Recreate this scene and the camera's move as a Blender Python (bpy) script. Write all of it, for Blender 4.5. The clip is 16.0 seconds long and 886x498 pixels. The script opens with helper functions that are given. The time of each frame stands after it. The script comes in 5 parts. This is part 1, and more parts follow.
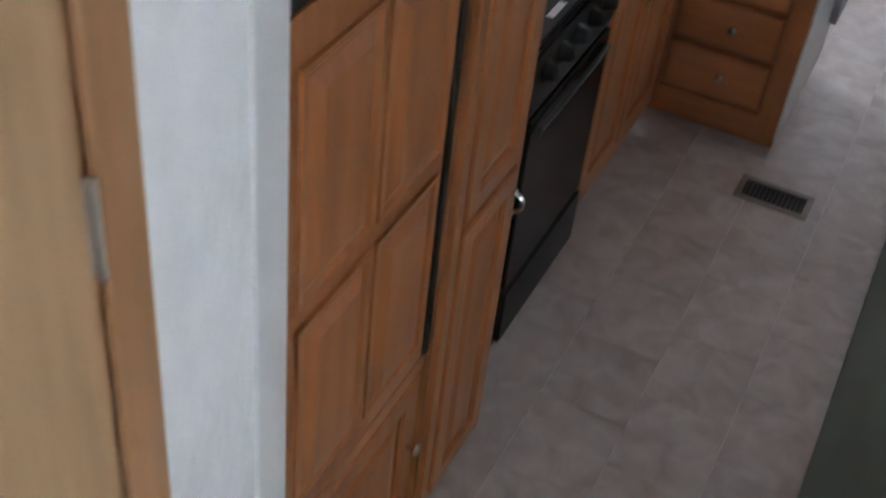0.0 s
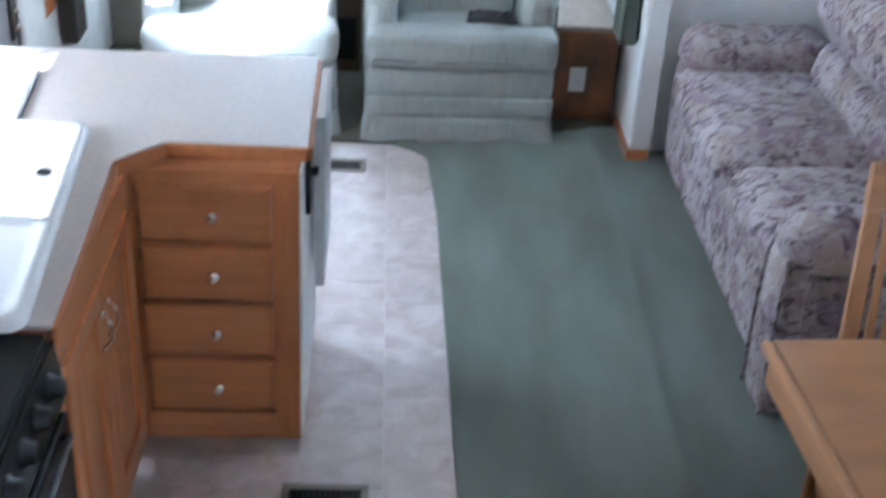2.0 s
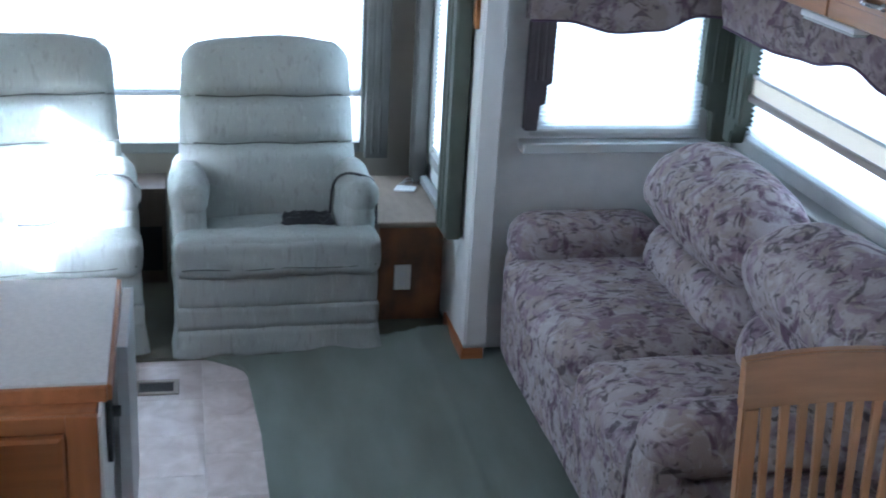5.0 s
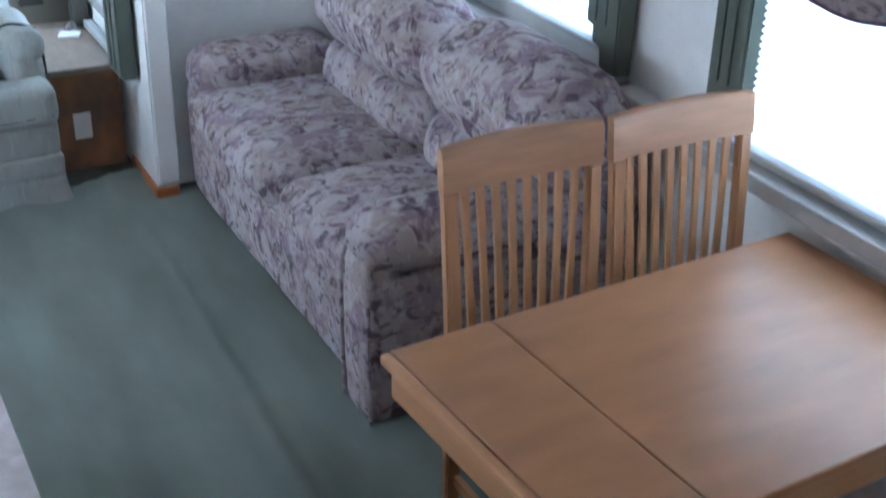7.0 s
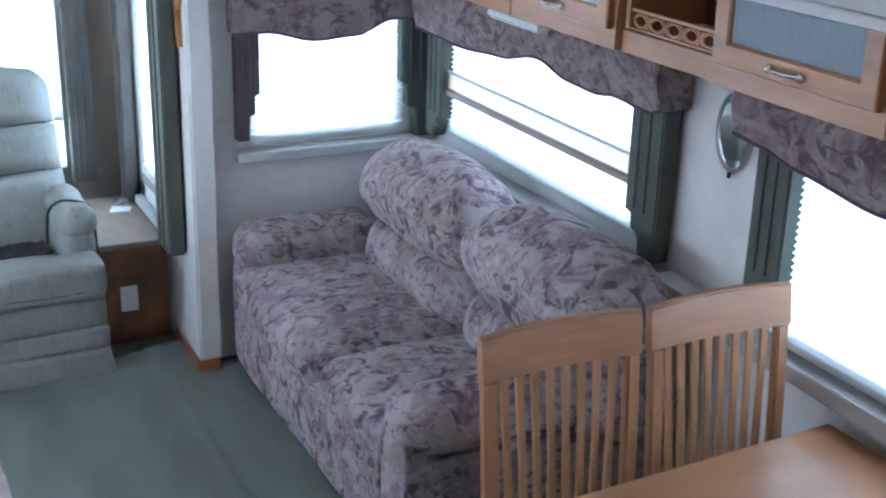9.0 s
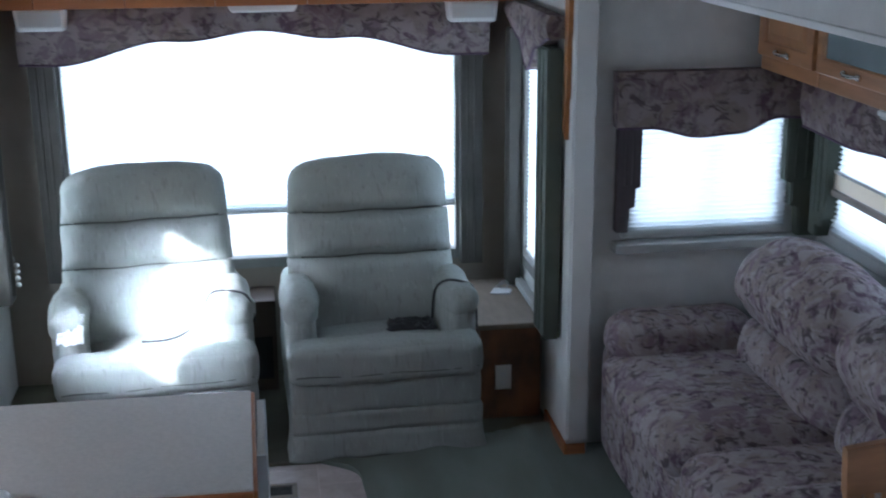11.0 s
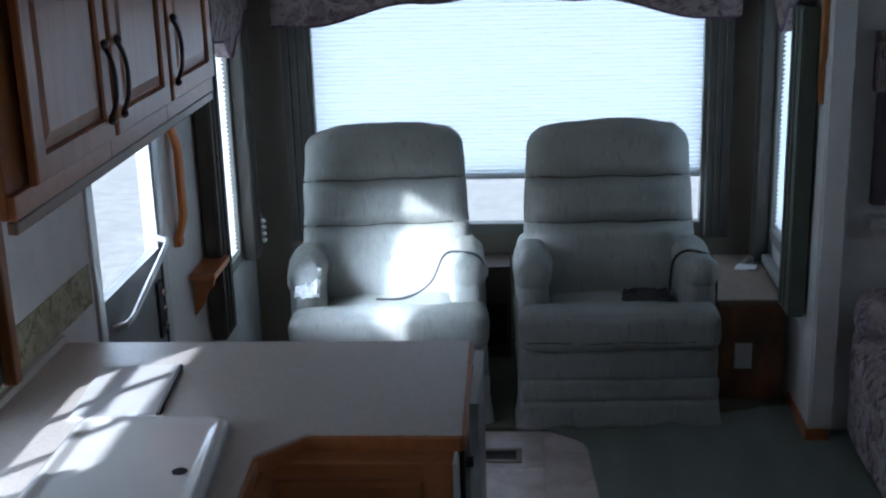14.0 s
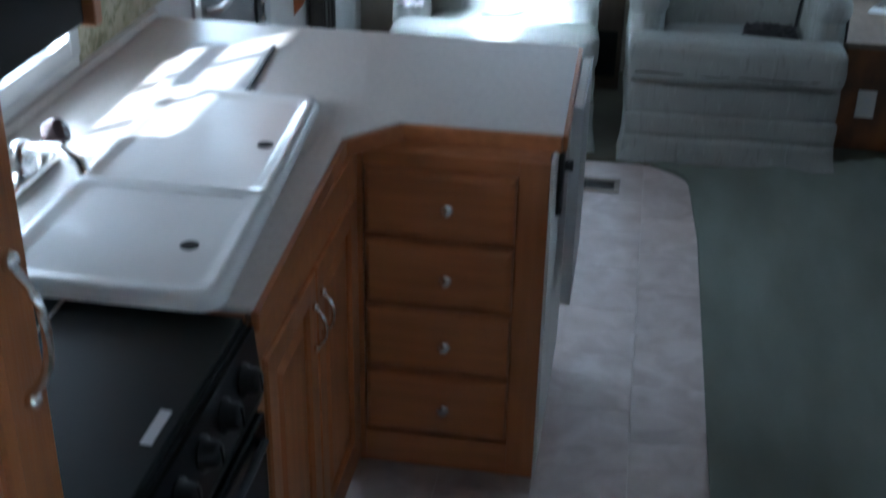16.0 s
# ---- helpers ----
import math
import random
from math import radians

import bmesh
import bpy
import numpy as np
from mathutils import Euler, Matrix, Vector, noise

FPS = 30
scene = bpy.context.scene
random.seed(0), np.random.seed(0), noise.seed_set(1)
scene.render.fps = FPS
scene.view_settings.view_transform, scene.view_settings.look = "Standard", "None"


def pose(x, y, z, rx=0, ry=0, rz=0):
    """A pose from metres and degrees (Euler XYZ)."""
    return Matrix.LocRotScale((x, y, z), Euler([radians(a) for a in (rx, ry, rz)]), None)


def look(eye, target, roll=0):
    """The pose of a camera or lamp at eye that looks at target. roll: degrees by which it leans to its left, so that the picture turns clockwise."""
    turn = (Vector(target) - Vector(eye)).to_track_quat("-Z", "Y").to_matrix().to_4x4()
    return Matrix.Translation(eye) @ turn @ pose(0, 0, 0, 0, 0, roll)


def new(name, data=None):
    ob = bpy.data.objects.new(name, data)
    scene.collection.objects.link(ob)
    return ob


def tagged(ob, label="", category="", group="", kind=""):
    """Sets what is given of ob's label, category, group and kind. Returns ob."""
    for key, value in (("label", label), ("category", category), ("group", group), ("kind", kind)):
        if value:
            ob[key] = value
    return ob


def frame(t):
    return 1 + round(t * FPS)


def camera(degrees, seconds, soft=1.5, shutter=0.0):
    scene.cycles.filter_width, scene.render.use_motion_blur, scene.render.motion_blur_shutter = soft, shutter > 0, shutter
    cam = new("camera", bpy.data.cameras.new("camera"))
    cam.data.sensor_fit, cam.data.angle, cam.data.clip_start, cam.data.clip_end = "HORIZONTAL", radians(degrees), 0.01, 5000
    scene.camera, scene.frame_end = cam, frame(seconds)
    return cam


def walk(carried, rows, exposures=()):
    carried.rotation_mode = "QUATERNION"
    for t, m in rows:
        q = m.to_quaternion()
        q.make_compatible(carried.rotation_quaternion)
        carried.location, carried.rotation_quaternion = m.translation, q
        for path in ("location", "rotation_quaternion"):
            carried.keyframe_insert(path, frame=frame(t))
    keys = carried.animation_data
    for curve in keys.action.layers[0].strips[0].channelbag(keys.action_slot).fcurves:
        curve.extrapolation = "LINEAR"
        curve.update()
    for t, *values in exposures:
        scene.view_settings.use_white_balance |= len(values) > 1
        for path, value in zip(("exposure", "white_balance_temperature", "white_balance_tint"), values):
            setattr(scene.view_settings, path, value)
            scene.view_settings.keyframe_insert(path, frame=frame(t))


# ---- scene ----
cam = camera(39.5, 16.0, soft=1.8, shutter=0.4)
PATH = [
    (0, (1.54, -0.812, 2.262), (0.966, 0.594, 0.96), 6.8),
    (0.5, (1.427, -0.475, 2.105), (0.954, 1.099, 0.966), 1.4),
    (1, (1.434, -0.223, 2.142), (1.07, 1.429, 1.074), -1.2),
    (1.5, (1.425, -0.13, 2.17), (1.3, 1.546, 1.086), 0.7),
    (2, (1.41, -0.071, 2.189), (1.522, 1.661, 1.194), 3.5),
    (2.5, (1.393, -0.058, 2.219), (1.627, 1.75, 1.396), 5.4),
    (3, (1.388, -0.069, 2.235), (1.646, 1.746, 1.437), 5.1),
    (5.5, (1.425, 0.314, 2.079), (1.953, 2.115, 1.383), 1.6),
    (6, (1.324, 0.265, 2.111), (2.125, 1.913, 1.31), 3.7),
    (6.5, (1.33, 0.231, 2.096), (2.178, 1.835, 1.255), 2.1),
    (7, (1.326, 0.183, 2.109), (2.181, 1.731, 1.174), 1.6),
    (7.5, (1.327, 0.128, 2.097), (2.158, 1.62, 1.056), 1.9),
    (8, (1.33, 0.165, 2.118), (2.194, 1.71, 1.186), 2.0),
    (8.5, (1.318, 0.169, 2.136), (2.204, 1.787, 1.363), 2.2),
    (9, (1.307, 0.168, 2.175), (2.153, 1.842, 1.482), 1.7),
    (9.5, (1.303, 0.159, 2.202), (2.03, 1.895, 1.526), 0.7),
    (10, (1.248, 0.106, 2.235), (1.807, 1.905, 1.563), -0.1),
    (12.5, (1.418, 0.078, 2.115), (1.445, 2.035, 1.705), 0.0),
    (13, (1.403, 0.118, 2.093), (1.382, 2.068, 1.653), -0.5),
    (13.5, (1.389, 0.135, 2.09), (1.315, 2.07, 1.589), -1.0),
    (14, (1.392, 0.146, 2.073), (1.257, 2.059, 1.506), -1.7),
    (14.5, (1.392, 0.163, 2.041), (1.197, 2.054, 1.418), -3.1),
    (15, (1.382, 0.188, 2.016), (1.14, 2.051, 1.33), -3.7),
    (15.5, (1.374, 0.21, 1.994), (1.114, 2.04, 1.232), -2.2),
    (16, (1.372, 0.256, 1.887), (1.097, 2.003, 0.953), 1.1),
]
EXPOSURES = [
    (0, 2.62, 6400, 17), (0.5, 3.02, 5950, 13), (1.2, 3.62, 5600, 11), (2.0, 3.82, 5400, 10.5), (3.0, 3.32, 5330, 10), (5.5, 2.95, 5280, 10),
    (6.5, 3.35, 5280, 10.5), (7.5, 3.72, 5280, 10.5), (8.0, 3.88, 5300, 10.5), (8.6, 3.54, 5320, 10), (9.5, 3.22, 5280, 10), (10, 3.04, 5330, 10),
    (12.0, 1.02, 5550, 14), (13.5, 0.87, 5480, 12), (14.5, 0.95, 5400, 12), (15.5, 1.22, 5350, 11), (16, 2.03, 5250, 7)]
walk(cam, [(t, look(eye, aim, roll)) for t, eye, aim, roll in PATH], EXPOSURES)

# ---- daylight: low sun from the door side, sky all round ----
SUN_DIR = Vector((0.88, 1.085, -0.58)).normalized()
world = bpy.data.worlds.new("sky")
scene.world = world
world.use_nodes = True
wn = world.node_tree
sky = wn.nodes.new("ShaderNodeTexSky")
sky.sky_type, sky.sun_disc = "NISHITA", False
sky.sun_elevation, sky.sun_rotation = radians(22), radians(219)
wn.nodes["Background"].inputs["Strength"].default_value = 0.07
wn.links.new(sky.outputs[0], wn.nodes["Background"].inputs["Color"])
sun = new("sun", bpy.data.lights.new("sun", "SUN"))
sun.data.energy, sun.data.angle, sun.data.color = 5.0, radians(1.5), (1.0, 0.97, 0.92)
sun.matrix_world = look((-4, -4, 4), Vector((-4, -4, 4)) + SUN_DIR)


def window_fill(eye, target, w, h, watts, spread=180):
    lamp = new("window_fill", bpy.data.lights.new("window_fill", "AREA"))
    lamp.data.shape, lamp.data.size, lamp.data.size_y = "RECTANGLE", w, h
    lamp.data.energy, lamp.data.color = 0.29 * watts, (0.88, 0.94, 1.0)
    lamp.data.spread = radians(spread)
    lamp.matrix_world = look(eye, target)

# ---- materials ----
def mat(name, base, rough=0.6, metal=0.0, var=0.12, scale=8.0, bump=0.1, bscale=60.0, stretch=(1, 1, 1), second=None, spec=0.5):
    m = bpy.data.materials.new(name)
    m.use_nodes = True
    nt = m.node_tree
    b = nt.nodes["Principled BSDF"]
    b.inputs["Roughness"].default_value, b.inputs["Metallic"].default_value = rough, metal
    b.inputs["Specular IOR Level"].default_value = spec
    tc = nt.nodes.new("ShaderNodeTexCoord")
    mp = nt.nodes.new("ShaderNodeMapping")
    mp.inputs["Scale"].default_value = stretch
    nt.links.new(tc.outputs["Object"], mp.inputs["Vector"])
    n1 = nt.nodes.new("ShaderNodeTexNoise")
    n1.inputs["Scale"].default_value, n1.inputs["Detail"].default_value = scale, 6
    nt.links.new(mp.outputs[0], n1.inputs["Vector"])
    ramp = nt.nodes.new("ShaderNodeValToRGB")
    lo = tuple(c * (1 - var) for c in base) if second is None else second
    hi = tuple(min(1, c * (1 + var)) for c in base) if second is None else base
    ramp.color_ramp.elements[0].position, ramp.color_ramp.elements[1].position = 0.32, 0.68
    ramp.color_ramp.elements[0].color, ramp.color_ramp.elements[1].color = (*lo, 1), (*hi, 1)
    nt.links.new(n1.outputs["Fac"], ramp.inputs["Fac"])
    nt.links.new(ramp.outputs["Color"], b.inputs["Base Color"])
    if bump:
        n2 = nt.nodes.new("ShaderNodeTexNoise")
        n2.inputs["Scale"].default_value, n2.inputs["Detail"].default_value = bscale, 3
        nt.links.new(mp.outputs[0], n2.inputs["Vector"])
        bp = nt.nodes.new("ShaderNodeBump")
        bp.inputs["Strength"].default_value, bp.inputs["Distance"].default_value = bump, 0.004
        nt.links.new(n2.outputs["Fac"], bp.inputs["Height"])
        nt.links.new(bp.outputs[0], b.inputs["Normal"])
    return m


OAK = mat("oak_upright", (0.40, 0.145, 0.05), 0.34, var=0.13, scale=7, bump=0.15, bscale=40, stretch=(6, 6, 0.5))
OAK_ALONG = mat("oak_along", (0.40, 0.145, 0.05), 0.34, var=0.13, scale=7, bump=0.15, bscale=40, stretch=(6, 0.5, 6))
OAK_ACROSS = mat("oak_across", (0.40, 0.145, 0.05), 0.34, var=0.13, scale=7, bump=0.15, bscale=40, stretch=(0.5, 6, 6))
MAPLE = mat("honey_wood", (0.43, 0.218, 0.10), 0.38, var=0.11, scale=6, bump=0.08, bscale=50, stretch=(6, 6, 0.6))
MAPLE_TOP = mat("honey_wood_top", (0.40, 0.196, 0.088), 0.33, var=0.10, scale=5, bump=0.06, bscale=34, stretch=(1.0, 3.0, 4))
WALLPAPER = mat("wallpaper", (0.70, 0.70, 0.68), 0.8, var=0.05, scale=12, bump=0.25, bscale=90)
WHITE_TRIM = mat("white_trim", (0.72, 0.72, 0.70), 0.45, var=0.04, bump=0.03)
CARPET = mat("green_carpet", (0.240, 0.277, 0.245), 0.95, var=0.07, scale=2.0, second=(0.172, 0.190, 0.158), bump=1.0, bscale=300, stretch=(2.0, 0.6, 1.0), spec=0.1)
# olive carpet, its colour also darkened for the shadow behind the curl
SHADED_OLIVE_CARPET = mat("olive_carpet_shaded", (0.150, 0.146, 0.108), 0.95, scale=5, second=(0.115, 0.112, 0.085), bump=1.0, bscale=300, spec=0.1)
CEIL = mat("ceiling_white", (0.75, 0.74, 0.70), 0.8, var=0.03, bump=0.1)
COUNTER = mat("laminate", (0.60, 0.565, 0.525), 0.33, var=0.06, scale=90, bump=0.03, bscale=160)
WHITE_GLOSS = mat("white_gloss", (0.82, 0.82, 0.80), 0.16, var=0.02, bump=0.0)
BLACK = mat("black_enamel", (0.010, 0.011, 0.012), 0.34, var=0.2, bump=0.05, spec=0.3)
BLACK_GLASS = mat("black_glass", (0.008, 0.009, 0.010), 0.2, var=0.1, bump=0.0, spec=0.25)
CHROME = mat("chrome", (0.75, 0.74, 0.72), 0.18, 1.0, var=0.04, bump=0.0)
SILVER = mat("aluminium", (0.55, 0.56, 0.57), 0.35, 1.0, var=0.06, bump=0.02)
VENT = mat("vent_metal", (0.26, 0.22, 0.18), 0.5, 0.3, var=0.1, bump=0.02)
# near-black colour that stands in for the shade inside gaps and holes
CAVITY_SHADE = mat("painted_cavity_shade", (0.012, 0.011, 0.010), 0.8, var=0.1, bump=0.0)
GREENCURT = mat("green_curtain", (0.088, 0.102, 0.080), 0.85, var=0.1, bump=0.2)
GREY_FRAME = mat("grey_window_frame", (0.24, 0.24, 0.225), 0.6, var=0.08, bump=0.05)
ORANGE = mat("orange_grip", (0.62, 0.20, 0.03), 0.45, var=0.08, bump=0.03)
SEAT = mat("beige_vinyl", (0.42, 0.38, 0.33), 0.55, var=0.06, bump=0.15)
PAPER = mat("paper", (0.7, 0.71, 0.72), 0.6, var=0.03, bump=0.0)
RUBBER = mat("black_plastic", (0.02, 0.02, 0.022), 0.45, var=0.1, bump=0.03)


def weave(nt, tc, b, scale, strength, distance):
    n2 = nt.nodes.new("ShaderNodeTexNoise")
    n2.inputs["Scale"].default_value, n2.inputs["Detail"].default_value = scale, 3
    nt.links.new(tc.outputs["Object"], n2.inputs["Vector"])
    bp = nt.nodes.new("ShaderNodeBump")
    bp.inputs["Strength"].default_value, bp.inputs["Distance"].default_value = strength, distance
    nt.links.new(n2.outputs["Fac"], bp.inputs["Height"])
    nt.links.new(bp.outputs[0], b.inputs["Normal"])


def printed(name, ground, layers, rough=0.9, weave_scale=240, weave_strength=0.5):
    """Cloth with printed layers: (colour, scale, low, high, detail, distortion, offset, turn in degrees, stretch, share)."""
    m = bpy.data.materials.new(name)
    m.use_nodes = True
    nt = m.node_tree
    b = nt.nodes["Principled BSDF"]
    b.inputs["Roughness"].default_value = rough
    b.inputs["Specular IOR Level"].default_value = 0.15
    tc = nt.nodes.new("ShaderNodeTexCoord")
    last = None
    for colour, scale, lo, hi, detail, distort, offset, turn, stretch, share in layers:
        mp = nt.nodes.new("ShaderNodeMapping")
        mp.inputs["Location"].default_value = offset
        mp.inputs["Rotation"].default_value = [radians(k) for k in turn]
        mp.inputs["Scale"].default_value = stretch
        nt.links.new(tc.outputs["Object"], mp.inputs["Vector"])
        n = nt.nodes.new("ShaderNodeTexNoise")
        n.inputs["Scale"].default_value, n.inputs["Detail"].default_value, n.inputs["Distortion"].default_value = scale, detail, distort
        nt.links.new(mp.outputs[0], n.inputs["Vector"])
        r = nt.nodes.new("ShaderNodeValToRGB")
        r.color_ramp.elements[0].position, r.color_ramp.elements[1].position = lo, hi
        r.color_ramp.elements[1].color = (share, share, share, 1)
        nt.links.new(n.outputs["Fac"], r.inputs["Fac"])
        mx = nt.nodes.new("ShaderNodeMix")
        mx.data_type = "RGBA"
        if last is None:
            mx.inputs["A"].default_value = (*ground, 1)
        else:
            nt.links.new(last, mx.inputs["A"])
        mx.inputs["B"].default_value = (*colour, 1)
        nt.links.new(r.outputs["Color"], mx.inputs["Factor"])
        last = mx.outputs["Result"]
    nt.links.new(last, b.inputs["Base Color"])
    weave(nt, tc, b, weave_scale, weave_strength, 0.003)
    return m


def floral(name, ground, tan, petal, plum, leaf, pale, f=1.0):
    """Loose painterly blooms: tan washes, mauve petals with plum hearts, pale highlights and short dark leaf strokes."""
    return printed(name, ground, [
        (tan, 7.5 * f, 0.46, 0.58, 5, 1.2, (3, 1, 2), (0, 0, 0), (1, 1, 1), 0.9),
        (petal, 8.5 * f, 0.50, 0.60, 5, 1.6, (7, 5, 4), (10, 20, 0), (1, 1, 1), 0.85),
        (plum, 9.0 * f, 0.575, 0.65, 5, 1.4, (7.1, 5.05, 4), (10, 20, 0), (1, 1, 1), 0.85),
        (pale, 18 * f, 0.54, 0.66, 4, 1.6, (2, 9, 1), (25, 0, 40), (1, 1, 1), 0.5),
        (leaf, 12 * f, 0.575, 0.65, 5, 1.5, (1, 8, 6), (35, 25, 50), (0.9, 1.35, 1.35), 0.8),
        (leaf, 17 * f, 0.595, 0.67, 5, 1.2, (5, 2, 9), (-40, 30, -35), (0.9, 1.45, 1.45), 0.7)])


FLORAL = floral("mauve_floral", (0.42, 0.368, 0.37), (0.325, 0.268, 0.242), (0.255, 0.188, 0.225), (0.115, 0.066, 0.102), (0.082, 0.066, 0.074), (0.52, 0.475, 0.485))
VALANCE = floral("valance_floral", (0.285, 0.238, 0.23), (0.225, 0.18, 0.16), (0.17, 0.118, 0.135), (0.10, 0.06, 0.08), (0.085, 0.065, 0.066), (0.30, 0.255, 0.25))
RECLINER = printed("grey_green_chenille", (0.325, 0.342, 0.318), [
    ((0.285, 0.302, 0.282), 6, 0.40, 0.62, 4, 0.5, (2, 3, 1), (0, 0, 0), (1, 1, 1), 0.8),
    ((0.245, 0.255, 0.235), 30, 0.57, 0.72, 3, 0.3, (4, 1, 7), (0, 0, 0), (2.2, 2.2, 0.28), 0.8),
    ((0.39, 0.405, 0.38), 34, 0.58, 0.72, 3, 0.2, (9, 4, 2), (0, 0, 0), (2.2, 2.2, 0.3), 0.6)], 0.95, 130, 0.35)


def translucent(name, colour, share, rough_line=0.0):
    m = bpy.data.materials.new(name)
    m.use_nodes = True
    nt = m.node_tree
    out = nt.nodes["Material Output"]
    nt.nodes.remove(nt.nodes["Principled BSDF"])
    d, t, mx = nt.nodes.new("ShaderNodeBsdfDiffuse"), nt.nodes.new("ShaderNodeBsdfTranslucent"), nt.nodes.new("ShaderNodeMixShader")
    d.inputs["Color"].default_value = t.inputs["Color"].default_value = (*colour, 1)
    mx.inputs["Fac"].default_value = share
    nt.links.new(d.outputs[0], mx.inputs[1])
    nt.links.new(t.outputs[0], mx.inputs[2])
    nt.links.new(mx.outputs[0], out.inputs["Surface"])
    return m


SHADE = translucent("pleated_shade", (0.85, 0.88, 0.90), 0.6)


def glass(name):
    m = bpy.data.materials.new(name)
    m.use_nodes = True
    nt = m.node_tree
    out = nt.nodes["Material Output"]
    nt.nodes.remove(nt.nodes["Principled BSDF"])
    g, t, mx = (nt.nodes.new("ShaderNodeBsdfGlossy"), nt.nodes.new("ShaderNodeBsdfTransparent"), nt.nodes.new("ShaderNodeMixShader"))
    g.inputs["Roughness"].default_value = 0.02
    t.inputs["Color"].default_value = (0.92, 0.94, 0.94, 1)
    mx.inputs["Fac"].default_value = 0.05
    nt.links.new(t.outputs[0], mx.inputs[1])
    nt.links.new(g.outputs[0], mx.inputs[2])
    nt.links.new(mx.outputs[0], out.inputs["Surface"])
    return m


GLASS = glass("clear_glass")


# ---- mesh helpers ----
def bm_box(bm, a, b, bevel=0.0, seg=2, m=None):
    x0, y0, z0 = a
    x1, y1, z1 = b
    r = bmesh.ops.create_cube(bm, size=1.0)
    vs = r["verts"]
    bmesh.ops.scale(bm, vec=(abs(x1 - x0), abs(y1 - y0), abs(z1 - z0)), verts=vs)
    bmesh.ops.translate(bm, vec=((x0 + x1) / 2, (y0 + y1) / 2, (z0 + z1) / 2), verts=vs)
    if bevel:
        es = list({e for v in vs for e in v.link_edges})
        r = bmesh.ops.bevel(bm, geom=es, offset=bevel, segments=seg, affect="EDGES", profile=0.5)
        vs = list({v for v in r["verts"]} | {v for v in vs if v.is_valid})
    if m is not None:
        bmesh.ops.transform(bm, matrix=m, verts=vs)
    return vs


def part(name, bm, material, parent=None, label="", smooth=False):
    me = bpy.data.meshes.new(name)
    bm.normal_update()
    bm.to_mesh(me)
    bm.free()
    if smooth:
        me.polygons.foreach_set("use_smooth", [True] * len(me.polygons))
        me.set_sharp_from_angle(angle=radians(42))
    me.materials.append(material)
    ob = new(name, me)
    if parent is not None:
        ob.parent = parent
    if label:
        tagged(ob, label)
    return ob


def bx(name, a, b, material, parent=None, bevel=0.003, label="", seg=2, m=None):
    bm = bmesh.new()
    bm_box(bm, a, b, bevel, seg, m)
    return part(name, bm, material, parent, label, smooth=bevel > 0.008)


def thing(name, at, label, category, group="", rz=0.0):
    ob = new(name)
    ob.empty_display_size = 0.1
    ob.matrix_world = pose(*at, 0, 0, rz)
    return tagged(ob, label, category, group)


def bm_cushion(bm, a, b, r, bulge=0.0, n=10, wob=0.0, seed=0, m=None):
    """A stuffed rounded block with a crown and slightly uneven skin."""
    size = Vector((b[0] - a[0], b[1] - a[1], b[2] - a[2])) / 2
    mid = (Vector(a) + Vector(b)) / 2
    tmp = bmesh.new()
    bmesh.ops.create_cube(tmp, size=2.0)
    bmesh.ops.subdivide_edges(tmp, edges=tmp.edges[:], cuts=n, use_grid_fill=True)
    r = min(r, *size)
    inner = [max(s - r, 0.0001) for s in size]
    for v in tmp.verts:
        p = Vector([c * s for c, s in zip(v.co, size)])
        q = Vector([max(-i, min(i, c)) for c, i in zip(p, inner)])
        d = p - q
        u = v.co
        crown = Vector([bulge * u[k] * (1 - u[(k + 1) % 3] ** 2) * (1 - u[(k + 2) % 3] ** 2) for k in range(3)])
        p = q + (d.normalized() * r if d.length > 1e-6 else d) + crown
        if wob:
            p += noise.noise_vector((p + mid) * 7 + Vector((seed, 0, 0))) * wob + noise.noise_vector((p + mid) * 19) * wob * 0.35
        v.co = p + mid if m is None else m @ (p + mid)
    vmap = {v: bm.verts.new(v.co) for v in tmp.verts}
    for f in tmp.faces:
        bm.faces.new([vmap[v] for v in f.verts])
    tmp.free()


def cushion(name, a, b, material, parent, r=0.05, bulge=0.0, n=10, wob=0.0, seed=0, label="", m=None):
    bm = bmesh.new()
    bm_cushion(bm, a, b, r, bulge, n, wob, seed, m)
    return part(name, bm, material, parent, label, smooth=True)


def tube(name, pts, radius, material, parent, res=6, label="", cyclic=False):
    """A round bar along points."""
    bm = bmesh.new()
    pts = [Vector(p) for p in pts]
    rings = []
    up = Vector((0.13, 0.21, 0.97))
    for i, p in enumerate(pts):
        nxt, prv = pts[min(i + 1, len(pts) - 1)], pts[max(i - 1, 0)]
        t = (nxt - prv).normalized()
        s = t.cross(up)
        s = s.normalized() if s.length > 1e-3 else Vector((1, 0, 0))
        w = s.cross(t)
        rings.append([bm.verts.new(p + radius * (math.cos(k * math.tau / res) * s + math.sin(k * math.tau / res) * w)) for k in range(res)])
    for a, b in zip(rings, rings[1:]):
        for k in range(res):
            bm.faces.new((a[k], a[(k + 1) % res], b[(k + 1) % res], b[k]))
    bm.faces.new(rings[0][::-1])
    bm.faces.new(rings[-1])
    bmesh.ops.recalc_face_normals(bm, faces=bm.faces[:])
    return part(name, bm, material, parent, label, smooth=True)


